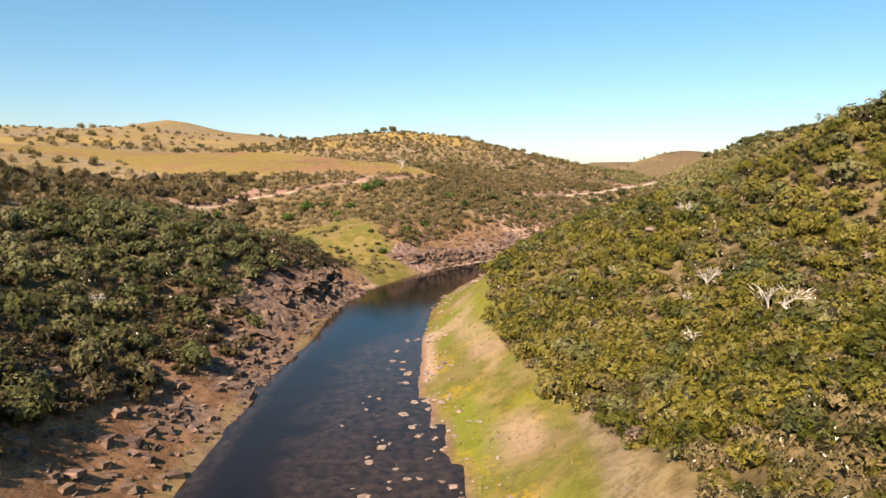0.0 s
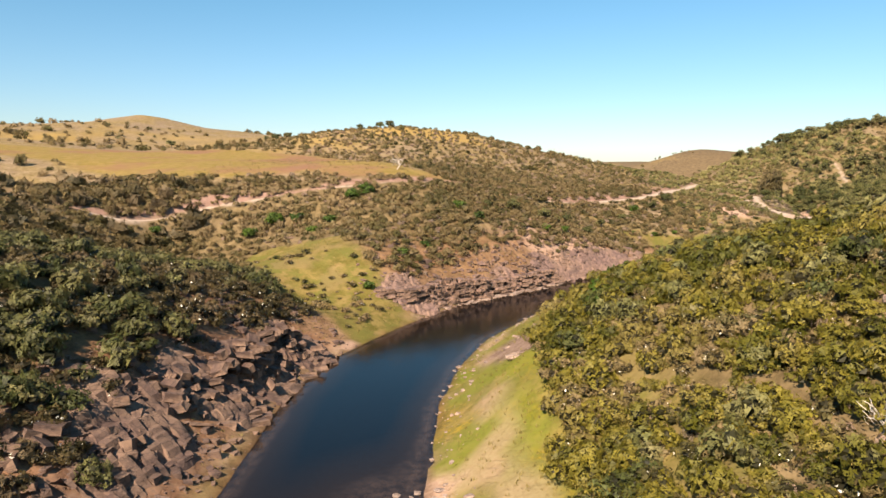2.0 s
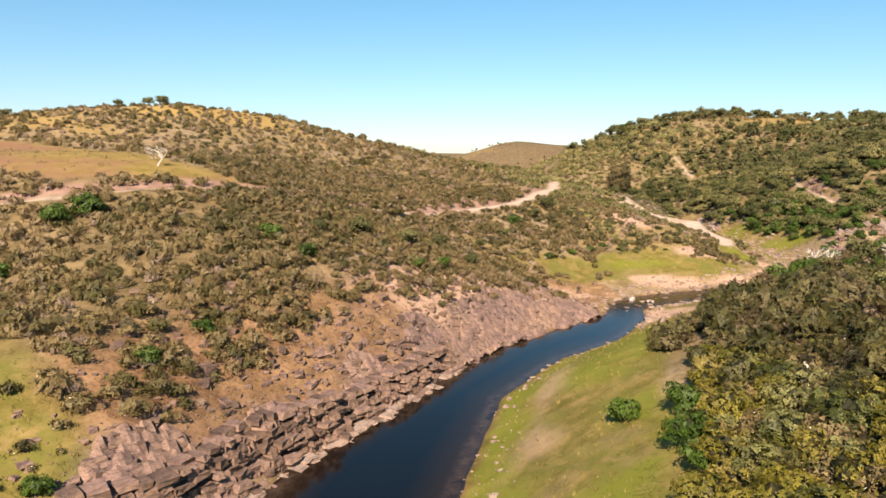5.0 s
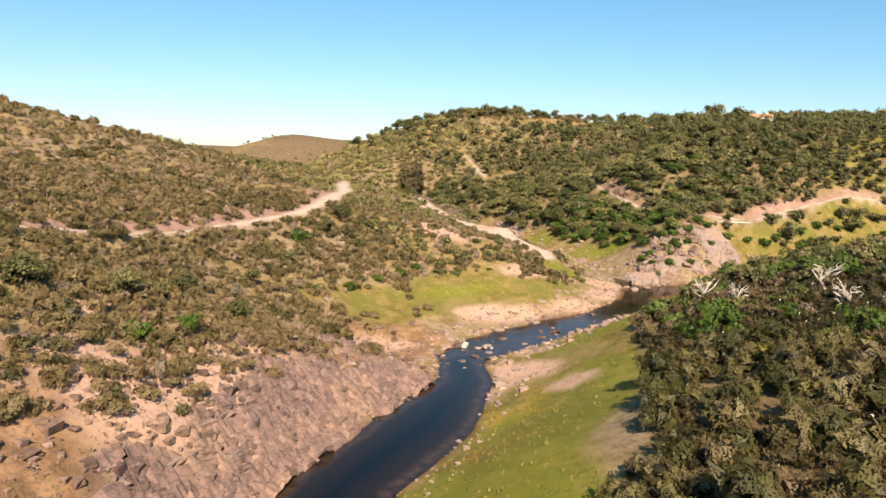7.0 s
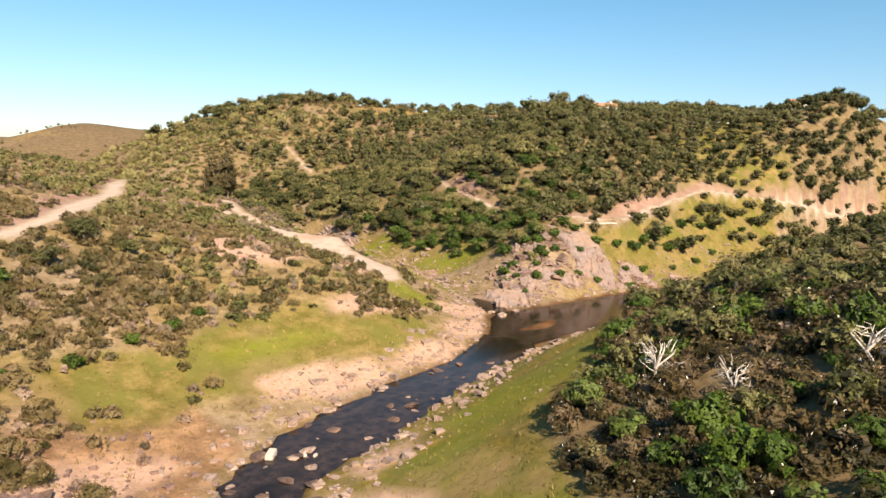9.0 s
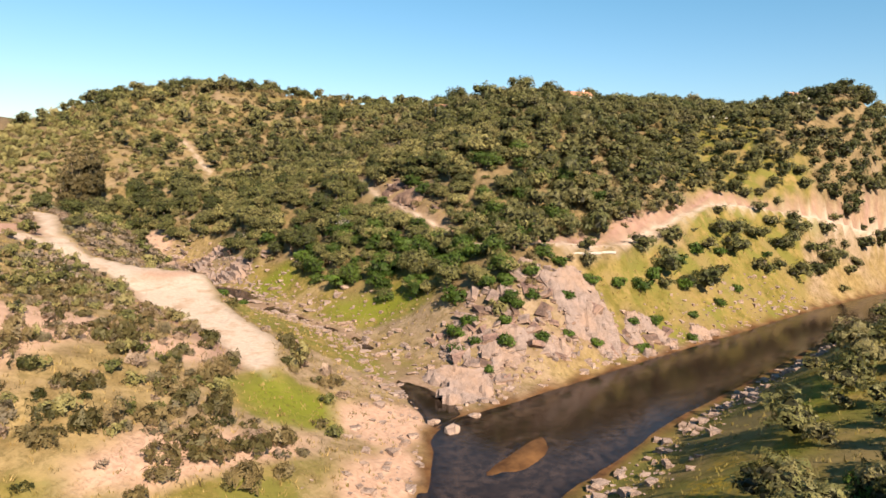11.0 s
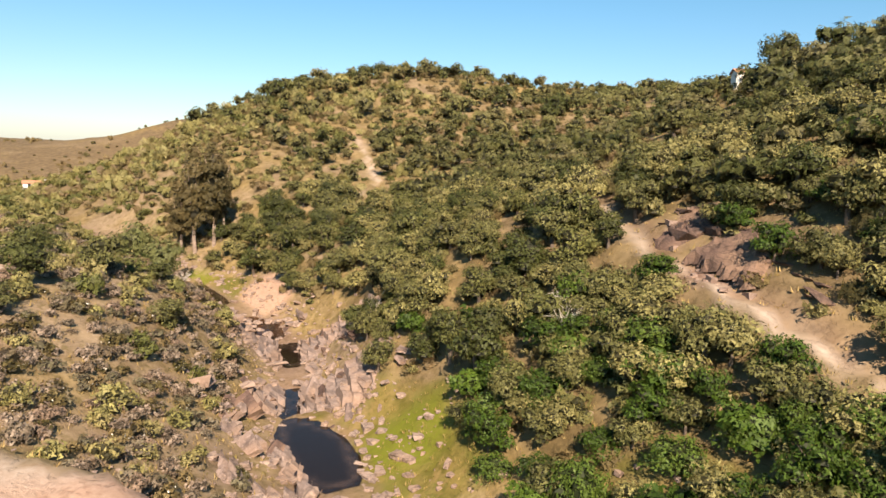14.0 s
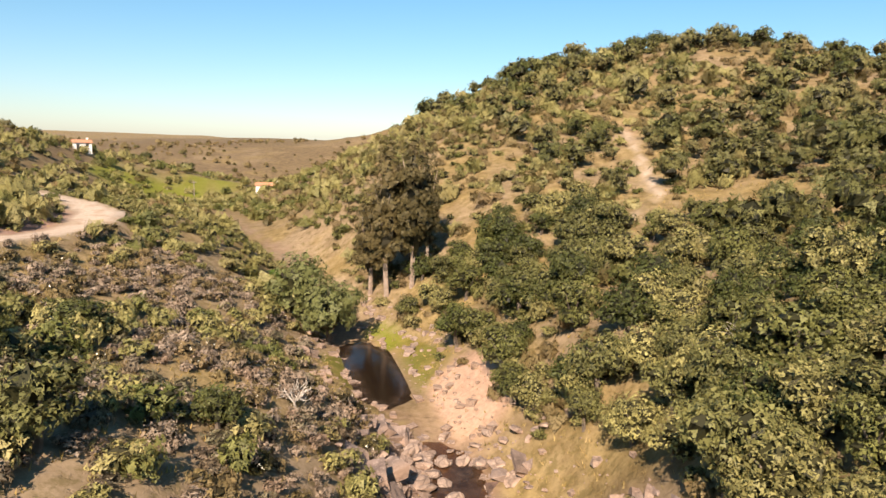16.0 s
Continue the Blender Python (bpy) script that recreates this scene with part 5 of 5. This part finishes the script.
# ---- single trees and bushes ----
def limbs(rng_, tall, spread_, radius, n=5, sides=6, lean=0.15):
    """A crooked tapered trunk that forks into limbs."""
    fork = tall * rng_.uniform(0.35, 0.5)
    top = Vector((rng_.normal() * lean, rng_.normal() * lean, fork))
    pieces = [tube([(0, 0, -0.5), (0.05, 0, 0), tuple(top * 0.5 + Vector((0.08, -0.05, 0))), tuple(top)], [radius * 1.5, radius * 1.15, radius, radius * 0.85], sides)]
    for k in range(n):
        a = 2 * math.pi * (k + rng_.uniform(-0.25, 0.25)) / n
        end = Vector((math.cos(a) * spread_ * rng_.uniform(0.6, 1), math.sin(a) * spread_ * rng_.uniform(0.6, 1), tall * rng_.uniform(0.75, 1.0)))
        knee = top.lerp(end, 0.5) + Vector((rng_.normal() * 0.2, rng_.normal() * 0.2, 0.25))
        pieces.append(tube([tuple(top * 0.92), tuple(knee), tuple(end)], [radius * 0.6, radius * 0.4, radius * 0.12], 5))
    return gather(pieces)


def make_tree(name, label, group, leaves, bark, radius, tall, base, lobes, count, leaf, trunk, bodies=6):
    root = tagged(new(name), label, name.replace("_", " "), group)
    v, f = limbs(rng, tall * 0.8, radius * 0.6, trunk)
    link_mesh("trunk", v, f, bark, root)
    v, f, _ = plant(rng, radius, tall, lobes, count, leaf, base, bodies)
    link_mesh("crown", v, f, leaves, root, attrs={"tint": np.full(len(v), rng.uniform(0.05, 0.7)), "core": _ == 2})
    return root


def set_tree(root, x, y, s=1.0, up=1.0, first=False, sink=0.15):
    z = float(height(np.array([x]), np.array([y]))[0]) - sink
    m = pose(x, y, z, 0, 0, rng.uniform(0, 360)) @ Matrix.Diagonal((s, s, s * up, 1))
    if first:
        root.matrix_world = m
        return root
    return copy_thing(root, m)


def grove(makers, places):
    """The first trees stand where the list begins, the others are copies; none on a track."""
    far = near_road(np.array([p[0] for p in places], float), np.array([p[1] for p in places], float))[0]
    places = [p for p, d in zip(places, far) if d > (1.7 if p[0] > 183 and p[1] < 325 else 0.9)]
    for k, (x, y, s) in enumerate(places):
        root = makers[k % len(makers)]
        if k < len(makers):
            set_tree(root, x, y, s, first=True)
        else:
            keep = root.scale.copy()
            root.scale = (1, 1, 1)
            set_tree(root, x, y, s, rng.uniform(0.85, 1.15))
            root.scale = keep


fine_oaks = [make_tree("holm_oak", "olive-green holm oak with a rounded crown", "holm oaks on the slopes", OAK, BARK, 2.6, 4.9, 0.9, 12, 1700, 0.105, 0.24, 10) for _ in range(4)]
taken = sites(186, 226, 318, 450, 4.6, 0.6, 1.2, lambda x, y, c: east(x, y, c) * (0.35 + 0.6 * ramp(fractal(x, y, 26, 61), 0.36, 0.48)))
grove(fine_oaks, [(213, 346, 1.1), (155, 374, 1.0), (163, 381, 1.1), (157, 391, 1.0), (168, 372, 0.8), (160, 402, 0.9), (152, 366, 0.8), (171, 388, 0.7)] + [tuple(r) for r in taken[rng.permutation(len(taken))[:60]]])
wood = [make_tree("holm_oak", "spreading olive-green holm oak in the creek wood", "holm oaks on the slopes", mat, BARK, 2.4, 4.4, 0.5, 11, 1600, 0.100, 0.2, 9) for mat in (OLIVE, OAK, OLIVE, OAK, OLIVE)]
taken = sites(188, 226, 346, 446, 4.4, 0.8, 1.4, lambda x, y, c: c["east"] * (c["dc"] > 5 + 5 * c["wob"]) * (1 - c["lawn"]) * (1 - 0.8 * c["rock"]) * (0.75 + 0.25 * ramp(fractal(x, y, 12, 66), 0.35, 0.5)))
near = sites(222, 246, 312, 374, 5.0, 0.8, 1.35, lambda x, y, c: c["dc"] > 5)
ring = [(196, 331, 1.1), (199, 338, 1.0), (203, 346, 1.2), (197, 321, 1.1), (215, 329, 1.3), (218, 337, 1.2), (212, 321, 1.2), (207, 317, 1.1), (195, 341, 1.1), (201, 351, 1.2), (193, 313, 1.0), (199, 308, 1.1)]
grove(wood, ring + [tuple(r) for r in taken[rng.permutation(len(taken))[:118]]] + [tuple(r) for r in near[:46]] + [tuple(r) for r in sites(199, 217, 368, 400, 3.8, 0.8, 1.2, lambda x, y, c: c["dc"] > 6)])
oaks = [make_tree("holm_oak", "dark green holm oak with a rounded crown", "holm oaks on the slopes", OAK, BARK, 2.8, 5.0, 1.1, 10, 760, 0.165, 0.24, 8) for _ in range(6)]
spots = [(38, 262, 0.7), (30, 255, 0.8), (44, 259, 0.6), (20, 250, 0.8), (52, 276, 0.6), (62, 286, 0.6), (12, 245, 0.6), (34, 258, 0.5), (85, 309, 0.8), (90, 306, 0.6), (77, 301, 0.7), (241, 362, 1.3), (290, 536, 1.4), (354, 552, 1.6), (268, 361, 1.5), (292, 352, 1.3), (298, 543, 1.3), (-152, 440, 1.0), (284, 538, 1.3), (303, 545, 1.3), (364, 565, 1.6), (320, 564, 1.5), (360, 507, 1.5), (292, 352, 1.7), (261, 356, 1.3), (332, 560, 1.3), (345, 556, 1.2), (262, 545, 1.3), (246, 547, 1.2),
         (141, 661, 1.5), (128, 642, 1.0), (122, 650, 0.9), (134, 668, 1.0), (160, 668, 0.9), (-34, 440, 0.9), (-28, 433, 1.0), (-45, 437, 0.8), (-86, 440, 0.9), (-92, 436, 1.0), (-98, 441, 0.8), (300, 344, 1.4), (312, 336, 1.4)]
scattered = []
scattered += [(rng.uniform(82, 150), rng.uniform(204, 236), rng.uniform(0.5, 0.85)) for _ in range(34)]
scattered += [(rng.uniform(60, 80), rng.uniform(95, 190), rng.uniform(0.6, 0.9)) for _ in range(24)]
scattered += [(rng.uniform(275, 345), rng.uniform(250, 266), rng.uniform(0.5, 0.8)) for _ in range(14)]
scattered += [(rng.uniform(-62, -40), rng.uniform(150, 182), rng.uniform(0.45, 0.7)) for _ in range(12)]
scattered += [(rng.uniform(48, 66), rng.uniform(62, 110), rng.uniform(0.6, 1.0)) for _ in range(8)]
scattered += [(rng.uniform(-58, -38), rng.uniform(66, 150), rng.uniform(0.5, 0.75)) for _ in range(22)]
taken = sites(190, 270, 284, 472, 4.7, 0.65, 1.35, lambda x, y, c: east(x, y, c) * ((x > 246) | ((x > 222) & (y > 374)) | (y < 312)) * (0.5 + 0.5 * ramp(fractal(x, y, 26, 61), 0.36, 0.48)))
grove(oaks, spots)
strew("scattered_oaks", "dark rounded oaks scattered over the slopes", "trees", OAK, FOREST_T, np.array(scattered), rng, tall=(0.85, 1.15))
strew("oak_wood", "olive-green holm oaks scattered over the dry slope", "trees", OAK, FOREST_T, taken, rng, tall=(0.85, 1.15))

bushes = [make_tree("green_bush", "rounded dark green evergreen bush", "round bushes on the banks", FRESH, BARK, 1.5, 2.0, 0.15, 6, 340, 0.16, 0.07, 4) for _ in range(5)]
spots = [(-46, 236, 2.0), (-52, 232, 1.5), (-40, 236, 1.4), (-16, 187, 0.9), (-75, 228, 1.2), (29, 246, 1.1), (35, 250, 1.1), (-5, 212, 1.0), (-10, 204, 1.0), (54, 294, 1.2), (69, 296, 1.4),
         (-26, 241, 1.6), (4, 238, 1.2), (9, 235, 1.1), (-22, 243, 1.7), (-30, 228, 1.3), (-34, 224, 1.1), (182, 328, 1.6), (184, 318, 1.8), (181, 308, 1.6), (184, 298, 1.5), (187, 294, 1.5), (191, 291, 1.4), (188, 303, 1.6),
         (177, 286, 0.9), (180, 285, 0.9), (172, 291, 1.0), (169, 288, 0.7), (174, 286, 0.8), (183, 287, 1.1), (186, 282, 0.9), (178, 292, 1.2), (189, 285, 1.0), (165, 283, 0.6), (208, 268, 0.8), (226, 268, 0.9), (236, 267, 0.9), (230, 271, 1.0), (193, 281, 1.2), (200, 279, 1.1), (206, 277, 1.3), (212, 277, 1.2), (197, 275, 0.9), (203, 273, 1.0), (219, 273, 1.2), (224, 276, 1.3), (232, 275, 1.2), (240, 272, 1.1), (215, 270, 0.8),
         (250, 270, 1.2), (258, 266, 1.0), (171, 284, 1.0), (176, 281, 0.9), (181, 279, 0.8), (170, 292, 1.2), (175, 296, 1.4), (179, 289, 1.1), (167, 290, 0.9), (185, 276, 0.8), (194, 272, 0.9), (30, 172, 1.3), (34, 178, 1.2), (28, 168, 1.0), (31, 182, 1.2), (19, 140, 1.2), (21, 146, 1.3), (17, 134, 1.1), (158, 331, 0.8), (156, 333, 0.9), (160, 328, 0.7), (88, 219, 1.4),
         (84, 214, 1.3), (190, 318, 1.7), (192, 326, 1.8), (193, 336, 1.7), (189, 345, 1.6), (194, 350, 1.7), (192, 360, 1.5), (72, 281, 0.8), (80, 284, 0.8), (86, 286, 0.8), (91, 288, 0.7), (64, 279, 0.7), (179, 452, 1.3), (176, 458, 1.4), (184, 456, 1.2)]
grove(bushes, spots)
thicket = [make_tree("green_bush", "large dense dark green bush above the creek", "round bushes on the banks", mat, BARK, 2.3, 3.6, 0.3, 9, 1200, 0.105, 0.12, 7) for mat in (FRESH, OAK, FRESH, OLIVE)]
taken = sites(178, 226, 288, 356, 3.9, 0.7, 1.3, lambda x, y, c: c["east"] * (c["dc"] > 8 + 6 * c["wob"]) * (1 - 0.9 * c["rock"]) * (0.75 + 0.25 * (x < 200)))
deep = sites(184, 200, 300, 346, 3.1, 0.75, 1.2, lambda x, y, c: c["dc"] > 7)
taken = [r for r in taken if not (184 < r[0] < 200 and 300 < r[1] < 346)]
grove(thicket, [tuple(r) for r in deep] + [tuple(r) for r in taken[:80]])

bare = []
for _ in range(4):
    root = tagged(new("bare_tree"), "bare silver-grey dead tree among the shrubs", "tree", "bare dead trees")
    v, f = limbs(rng, 2.6, 1.2, 0.11, 6, 5, 0.4)
    link_mesh("trunk", v, f, BLEACHED, root)
    pieces = []
    for k in range(46):
        a, q, z = rng.uniform(0, 6.28), rng.uniform(0.3, 1.0), rng.uniform(1.0, 2.4)
        p = Vector((q * math.cos(a), q * math.sin(a), z))
        e = p + Vector((math.cos(a) * rng.uniform(0.2, 0.8), math.sin(a) * rng.uniform(0.2, 0.8), rng.uniform(-0.2, 0.7)))
        pieces.append(tube([tuple(p), tuple(p.lerp(e, 0.5) + Vector(rng.normal(size=3) * 0.08)), tuple(e)], [0.035, 0.025, 0.012], 3))
    v, f = gather(pieces)
    tagged(link_mesh("brushwood", v, f, BLEACHED, root), kind="stuff")
    bare.append(root)
grove(bare, [(28, 76, 1.0), (31, 78, 1.2), (33, 68, 1.2), (25, 67, 0.9), (34, 64, 1.3), (-47, 89, 1.0), (97, 226, 1.5), (98, 211, 1.3), (93, 219, 1.1), (195, 339, 1.3), (197, 341, 1.2), (-15, 272, 1.6), (203, 368, 1.1), (176, 396, 1.0), (206, 385, 1.2), (89, 205, 1.2), (194, 372, .9), (36, 100, 1.0), (24, 92, .9)])

gums = [make_tree("eucalyptus", "tall eucalyptus with pale trunk and thin dark crown", "eucalyptus clump", GUM, GUM_BARK, 3.1, 23, 0.8, 20, 1700, 0.3, 0.34, 14) for _ in range(2)]
grove(gums, [(192, 447, 1.15), (195.5, 445, 1.1), (190, 451, 1.0), (196, 449, 1.05), (193, 453, 1.1), (198, 446, 0.8)])
willows = [make_tree("willow", "pale grey-green willow beside the creek", "willows by the creek", PALE, BARK, 3.4, 6.5, 0.4, 10, 1100, 0.2, 0.25)]
grove(willows, [(182, 435.5, 1.5), (178, 441, 1.6), (184, 445, 1.0)])

# ---- grass ----
def tufts(name, label, mat, x, y, k, size, low=0.0):
    n = len(x)
    z = height(x, y)
    a = rng.uniform(0, 6.28, (n, k))
    off = rng.normal(size=(n, k, 2)) * size * 0.7
    s = size * rng.uniform(0.5, 1.5, (n, k)) * rng.uniform(0.6, 1.3, (n, 1))
    p = np.stack([x[:, None] + off[..., 0], y[:, None] + off[..., 1], np.repeat(z[:, None], k, 1) - 0.05], -1)
    w = np.stack([np.cos(a), np.sin(a), 0 * a], -1) * s[..., None] * 0.17
    tip = p + np.stack([rng.normal(size=(n, k)) * size * 0.5, rng.normal(size=(n, k)) * size * 0.5, s * 1.1], -1)
    tri = np.stack([p - w, p + w, tip], 2).reshape(-1, 3)
    tagged(link_mesh(name, tri, np.arange(n * k * 3).reshape(-1, 3), mat, attrs={"tint": np.repeat(rng.uniform(0.3, 0.9, n), k * 3)}), label, "grass", kind="stuff")


x, y = spread(rng, 92, 265, 256, 446, 1.25)
c = cover(x, y)
ok = (c["dw"] > 1.5) & (c["road"] > 0.3) & (rng.uniform(size=x.shape) < (0.75 + 0.5 * c["wob"]) * (1 - 0.7 * c["rock"]) * (1 - 0.8 * c["sand"]))
hx, hy = spread(rng, -80, 150, 150, 335, 1.35)
hc = cover(hx, hy)
keep = (hc["dr"] > 5) & (hc["road"] > 0.4) & ~hc["right"] & (rng.uniform(size=hx.shape) < 0.6 * (1 - hc["lawn"]) * (1 - 0.7 * hc["field"]) * (1 - hc["rock"]))
tufts("low_heath", "low brown heath between the shrubs", SCRUB, hx[keep], hy[keep], 9, 0.36)
tufts("dry_grass", "dry golden grass tufts over the bare slopes", STRAW, x[ok], y[ok], 7, 0.27)
x, y = spread(rng, -70, 215, 50, 450, 1.1)
c = cover(x, y)
ok = (c["dw"] > 0.4) & (c["road"] > 0.4) & (rng.uniform(size=x.shape) < 0.75 * np.maximum(c["lawn"], 0.55 * c["bank"]) * (1 - 0.7 * c["rock"]))
tufts("grass_tufts", "yellow-green grass tufts on meadow and bank", GRASS, x[ok], y[ok], 8, 0.22)

# ---- buildings and poles ----
WHITEWASH = plain_material("whitewash", (0.70, 0.68, 0.63), (0.82, 0.80, 0.76), 2.0)
TILES = plain_material("clay_tiles", (0.30, 0.13, 0.07), (0.45, 0.24, 0.14), 5.0)
DARK = plain_material("dark_opening", (0.03, 0.028, 0.026), (0.06, 0.055, 0.05))
POLE_WOOD = plain_material("weathered_pole", (0.20, 0.16, 0.12), (0.34, 0.29, 0.23))


def box(x0, x1, y0, y1, z0, z1):
    bm = bmesh.new()
    bmesh.ops.create_cube(bm, size=1)
    for v in bm.verts:
        v.co = Vector((x0 + (v.co.x + 0.5) * (x1 - x0), y0 + (v.co.y + 0.5) * (y1 - y0), z0 + (v.co.z + 0.5) * (z1 - z0)))
    return bm


def house(label, x, y, turn, length, depth, eaves, ridge, openings, name="house"):
    """A small gabled house: walls, roof, chimney, and openings along its front (place, width, sill, head)."""
    z = float(height(np.array([float(x)]), np.array([float(y)]))[0])
    root = tagged(new(name), label, "house", group="houses of the valley")
    bm = bmesh.new()
    l, d = length / 2, depth / 2
    low = [bm.verts.new(p) for p in ((-l, -d, -1.5), (l, -d, -1.5), (l, d, -1.5), (-l, d, -1.5))]
    top = [bm.verts.new(p) for p in ((-l, -d, eaves), (l, -d, eaves), (l, d, eaves), (-l, d, eaves))]
    peak = [bm.verts.new((-l, 0, ridge - 0.1)), bm.verts.new((l, 0, ridge - 0.1))]
    bm.faces.new((low[0], low[1], top[1], top[0]))
    bm.faces.new((low[1], low[2], top[2], peak[1], top[1]))
    bm.faces.new((low[2], low[3], top[3], top[2]))
    bm.faces.new((low[3], low[0], top[0], peak[0], top[3]))
    part("wall", bm, WHITEWASH, root)
    for sgn in (-1, 1):
        bm = bmesh.new()
        o = 0.35
        fall = (ridge - eaves) / d
        pts = [(-l - o, 0, ridge), (l + o, 0, ridge), (l + o, sgn * (d + o), eaves - fall * o), (-l - o, sgn * (d + o), eaves - fall * o)]
        a = [bm.verts.new((p[0], p[1], p[2] + 0.16)) for p in pts]
        b = [bm.verts.new(p) for p in pts]
        bm.faces.new(a)
        bm.faces.new(b[::-1])
        for k in range(4):
            bm.faces.new((a[k], b[k], b[(k + 1) % 4], a[(k + 1) % 4]))
        part("roof", bm, TILES, root, "red-brown clay tiled roof slope")
    part("chimney", box(l * 0.5, l * 0.5 + 0.7, 0.2, 0.9, eaves, ridge + 0.8), WHITEWASH, root)
    for place, width, sill, head in openings:
        part("window" if sill > 0.3 else "door", box(place - width / 2, place + width / 2, -d - 0.04, -d + 0.1, sill, head), DARK, root)
    root.matrix_world = pose(x, y, z, 0, 0, turn)
    return root


house("small whitewashed farmhouse with a low tiled roof", 176, 603, -8, 9.5, 4.2, 2.1, 3.0, [(-2.6, 0.9, 0, 2.0), (0.2, 1.0, 0.9, 1.8), (2.6, 1.4, 0, 2.0)])
house("white house on the rise above the road", 110, 620, 20, 6, 4.5, 2.6, 3.5, [(-1.5, 1.0, 0, 2.1), (1.5, 1.0, 1.0, 2.1)])
house("white villa with tiled roof on the ridge", 377, 279, -60, 10, 6, 2.4, 3.4, [(-4, 1.2, 0.9, 2.2), (-1, 1.4, 0, 2.2), (2, 1.2, 0.9, 2.2), (4.4, 1.2, 0.9, 2.2)])
house("long low white outbuilding among ridge oaks", 330, 300, -55, 11, 4, 2.4, 3.0, [(-3, 2.0, 0, 2.0), (2, 1.0, 0.9, 1.8)])
house("white ridge house half hidden by trees", 306, 338, -50, 9, 6, 3.2, 4.6, [(-2, 1.0, 0.9, 2.1), (2, 1.2, 0, 2.1)])
house("low white shed beside a broad oak", 272, 368, -45, 7, 4, 2.2, 2.9, [(0, 1.2, 0, 1.9)])
for x, y in ((201, 762), (232, 690), (150, 600)):
    z = float(height(np.array([float(x)]), np.array([float(y)]))[0])
    root = tagged(new("utility_pole"), "weathered wooden utility pole with a crossarm", "pole", "utility poles")
    v, f = tube([(0, 0, -0.5), (0, 0, 4), (0, 0, 8)], [0.16, 0.14, 0.11], 8)
    link_mesh("post", v, f, POLE_WOOD, root)
    part("crossarm", box(-0.9, 0.9, -0.06, 0.06, 7.3, 7.45), POLE_WOOD, root)
    root.matrix_world = pose(x, y, z)

# ---- road edge strip, concrete blocks ----
CONCRETE = plain_material("pale_concrete", (0.36, 0.32, 0.275), (0.50, 0.455, 0.40), 4.0)
# Road's sunlit pale edge, built as a strip of low concrete-coloured blocks.
q = resample([(206, 282.1, 0), (194, 284.9, 0)], 1.5)
z = np.maximum(np.linspace(*height(q[[0, -1], 0], q[[0, -1], 1]), len(q)), height(q[:, 0], q[:, 1]))
kerb = tagged(new("road_kerb"), "low pale strip standing for the dirt road's sunlit edge", "kerb", kind="structure")
for k in range(len(q) - 1):
    a, b = Vector((q[k, 0], q[k, 1], z[k])), Vector((q[k + 1, 0], q[k + 1, 1], z[k + 1]))
    bm = box(0.02, (b - a).length - 0.02, -0.1, 0.1, -0.3, 0.13)
    bmesh.ops.bevel(bm, geom=bm.edges[:], offset=0.03, segments=1, affect="EDGES")
    stone = part("kerbstone", bm, CONCRETE, kerb)
    way = (b - a).normalized()
    stone.matrix_local = Matrix.Translation(a) @ way.to_track_quat("X", "Z").to_matrix().to_4x4()
for x, y, size, turn in ((81.6, 258.8, 1.0, 38), (84.0, 256.5, 0.42, 60), (84.7, 255.7, 0.36, 20)):
    bm = box(-0.8 * size, 0.8 * size, -0.4 * size, 0.4 * size, -0.4, 0.45 * size + 0.2)
    bmesh.ops.bevel(bm, geom=bm.edges[:], offset=0.05, segments=2, affect="EDGES")
    me = bpy.data.meshes.new("concrete_block")
    bm.to_mesh(me)
    bm.free()
    me.materials.append(CONCRETE)
    ob = tagged(new("concrete_block", me), "whitish concrete block standing in the shallow rapids", "concrete block", "blocks in the rapids")
    ob.matrix_world = pose(x, y, 0.1, 2, -3, turn)
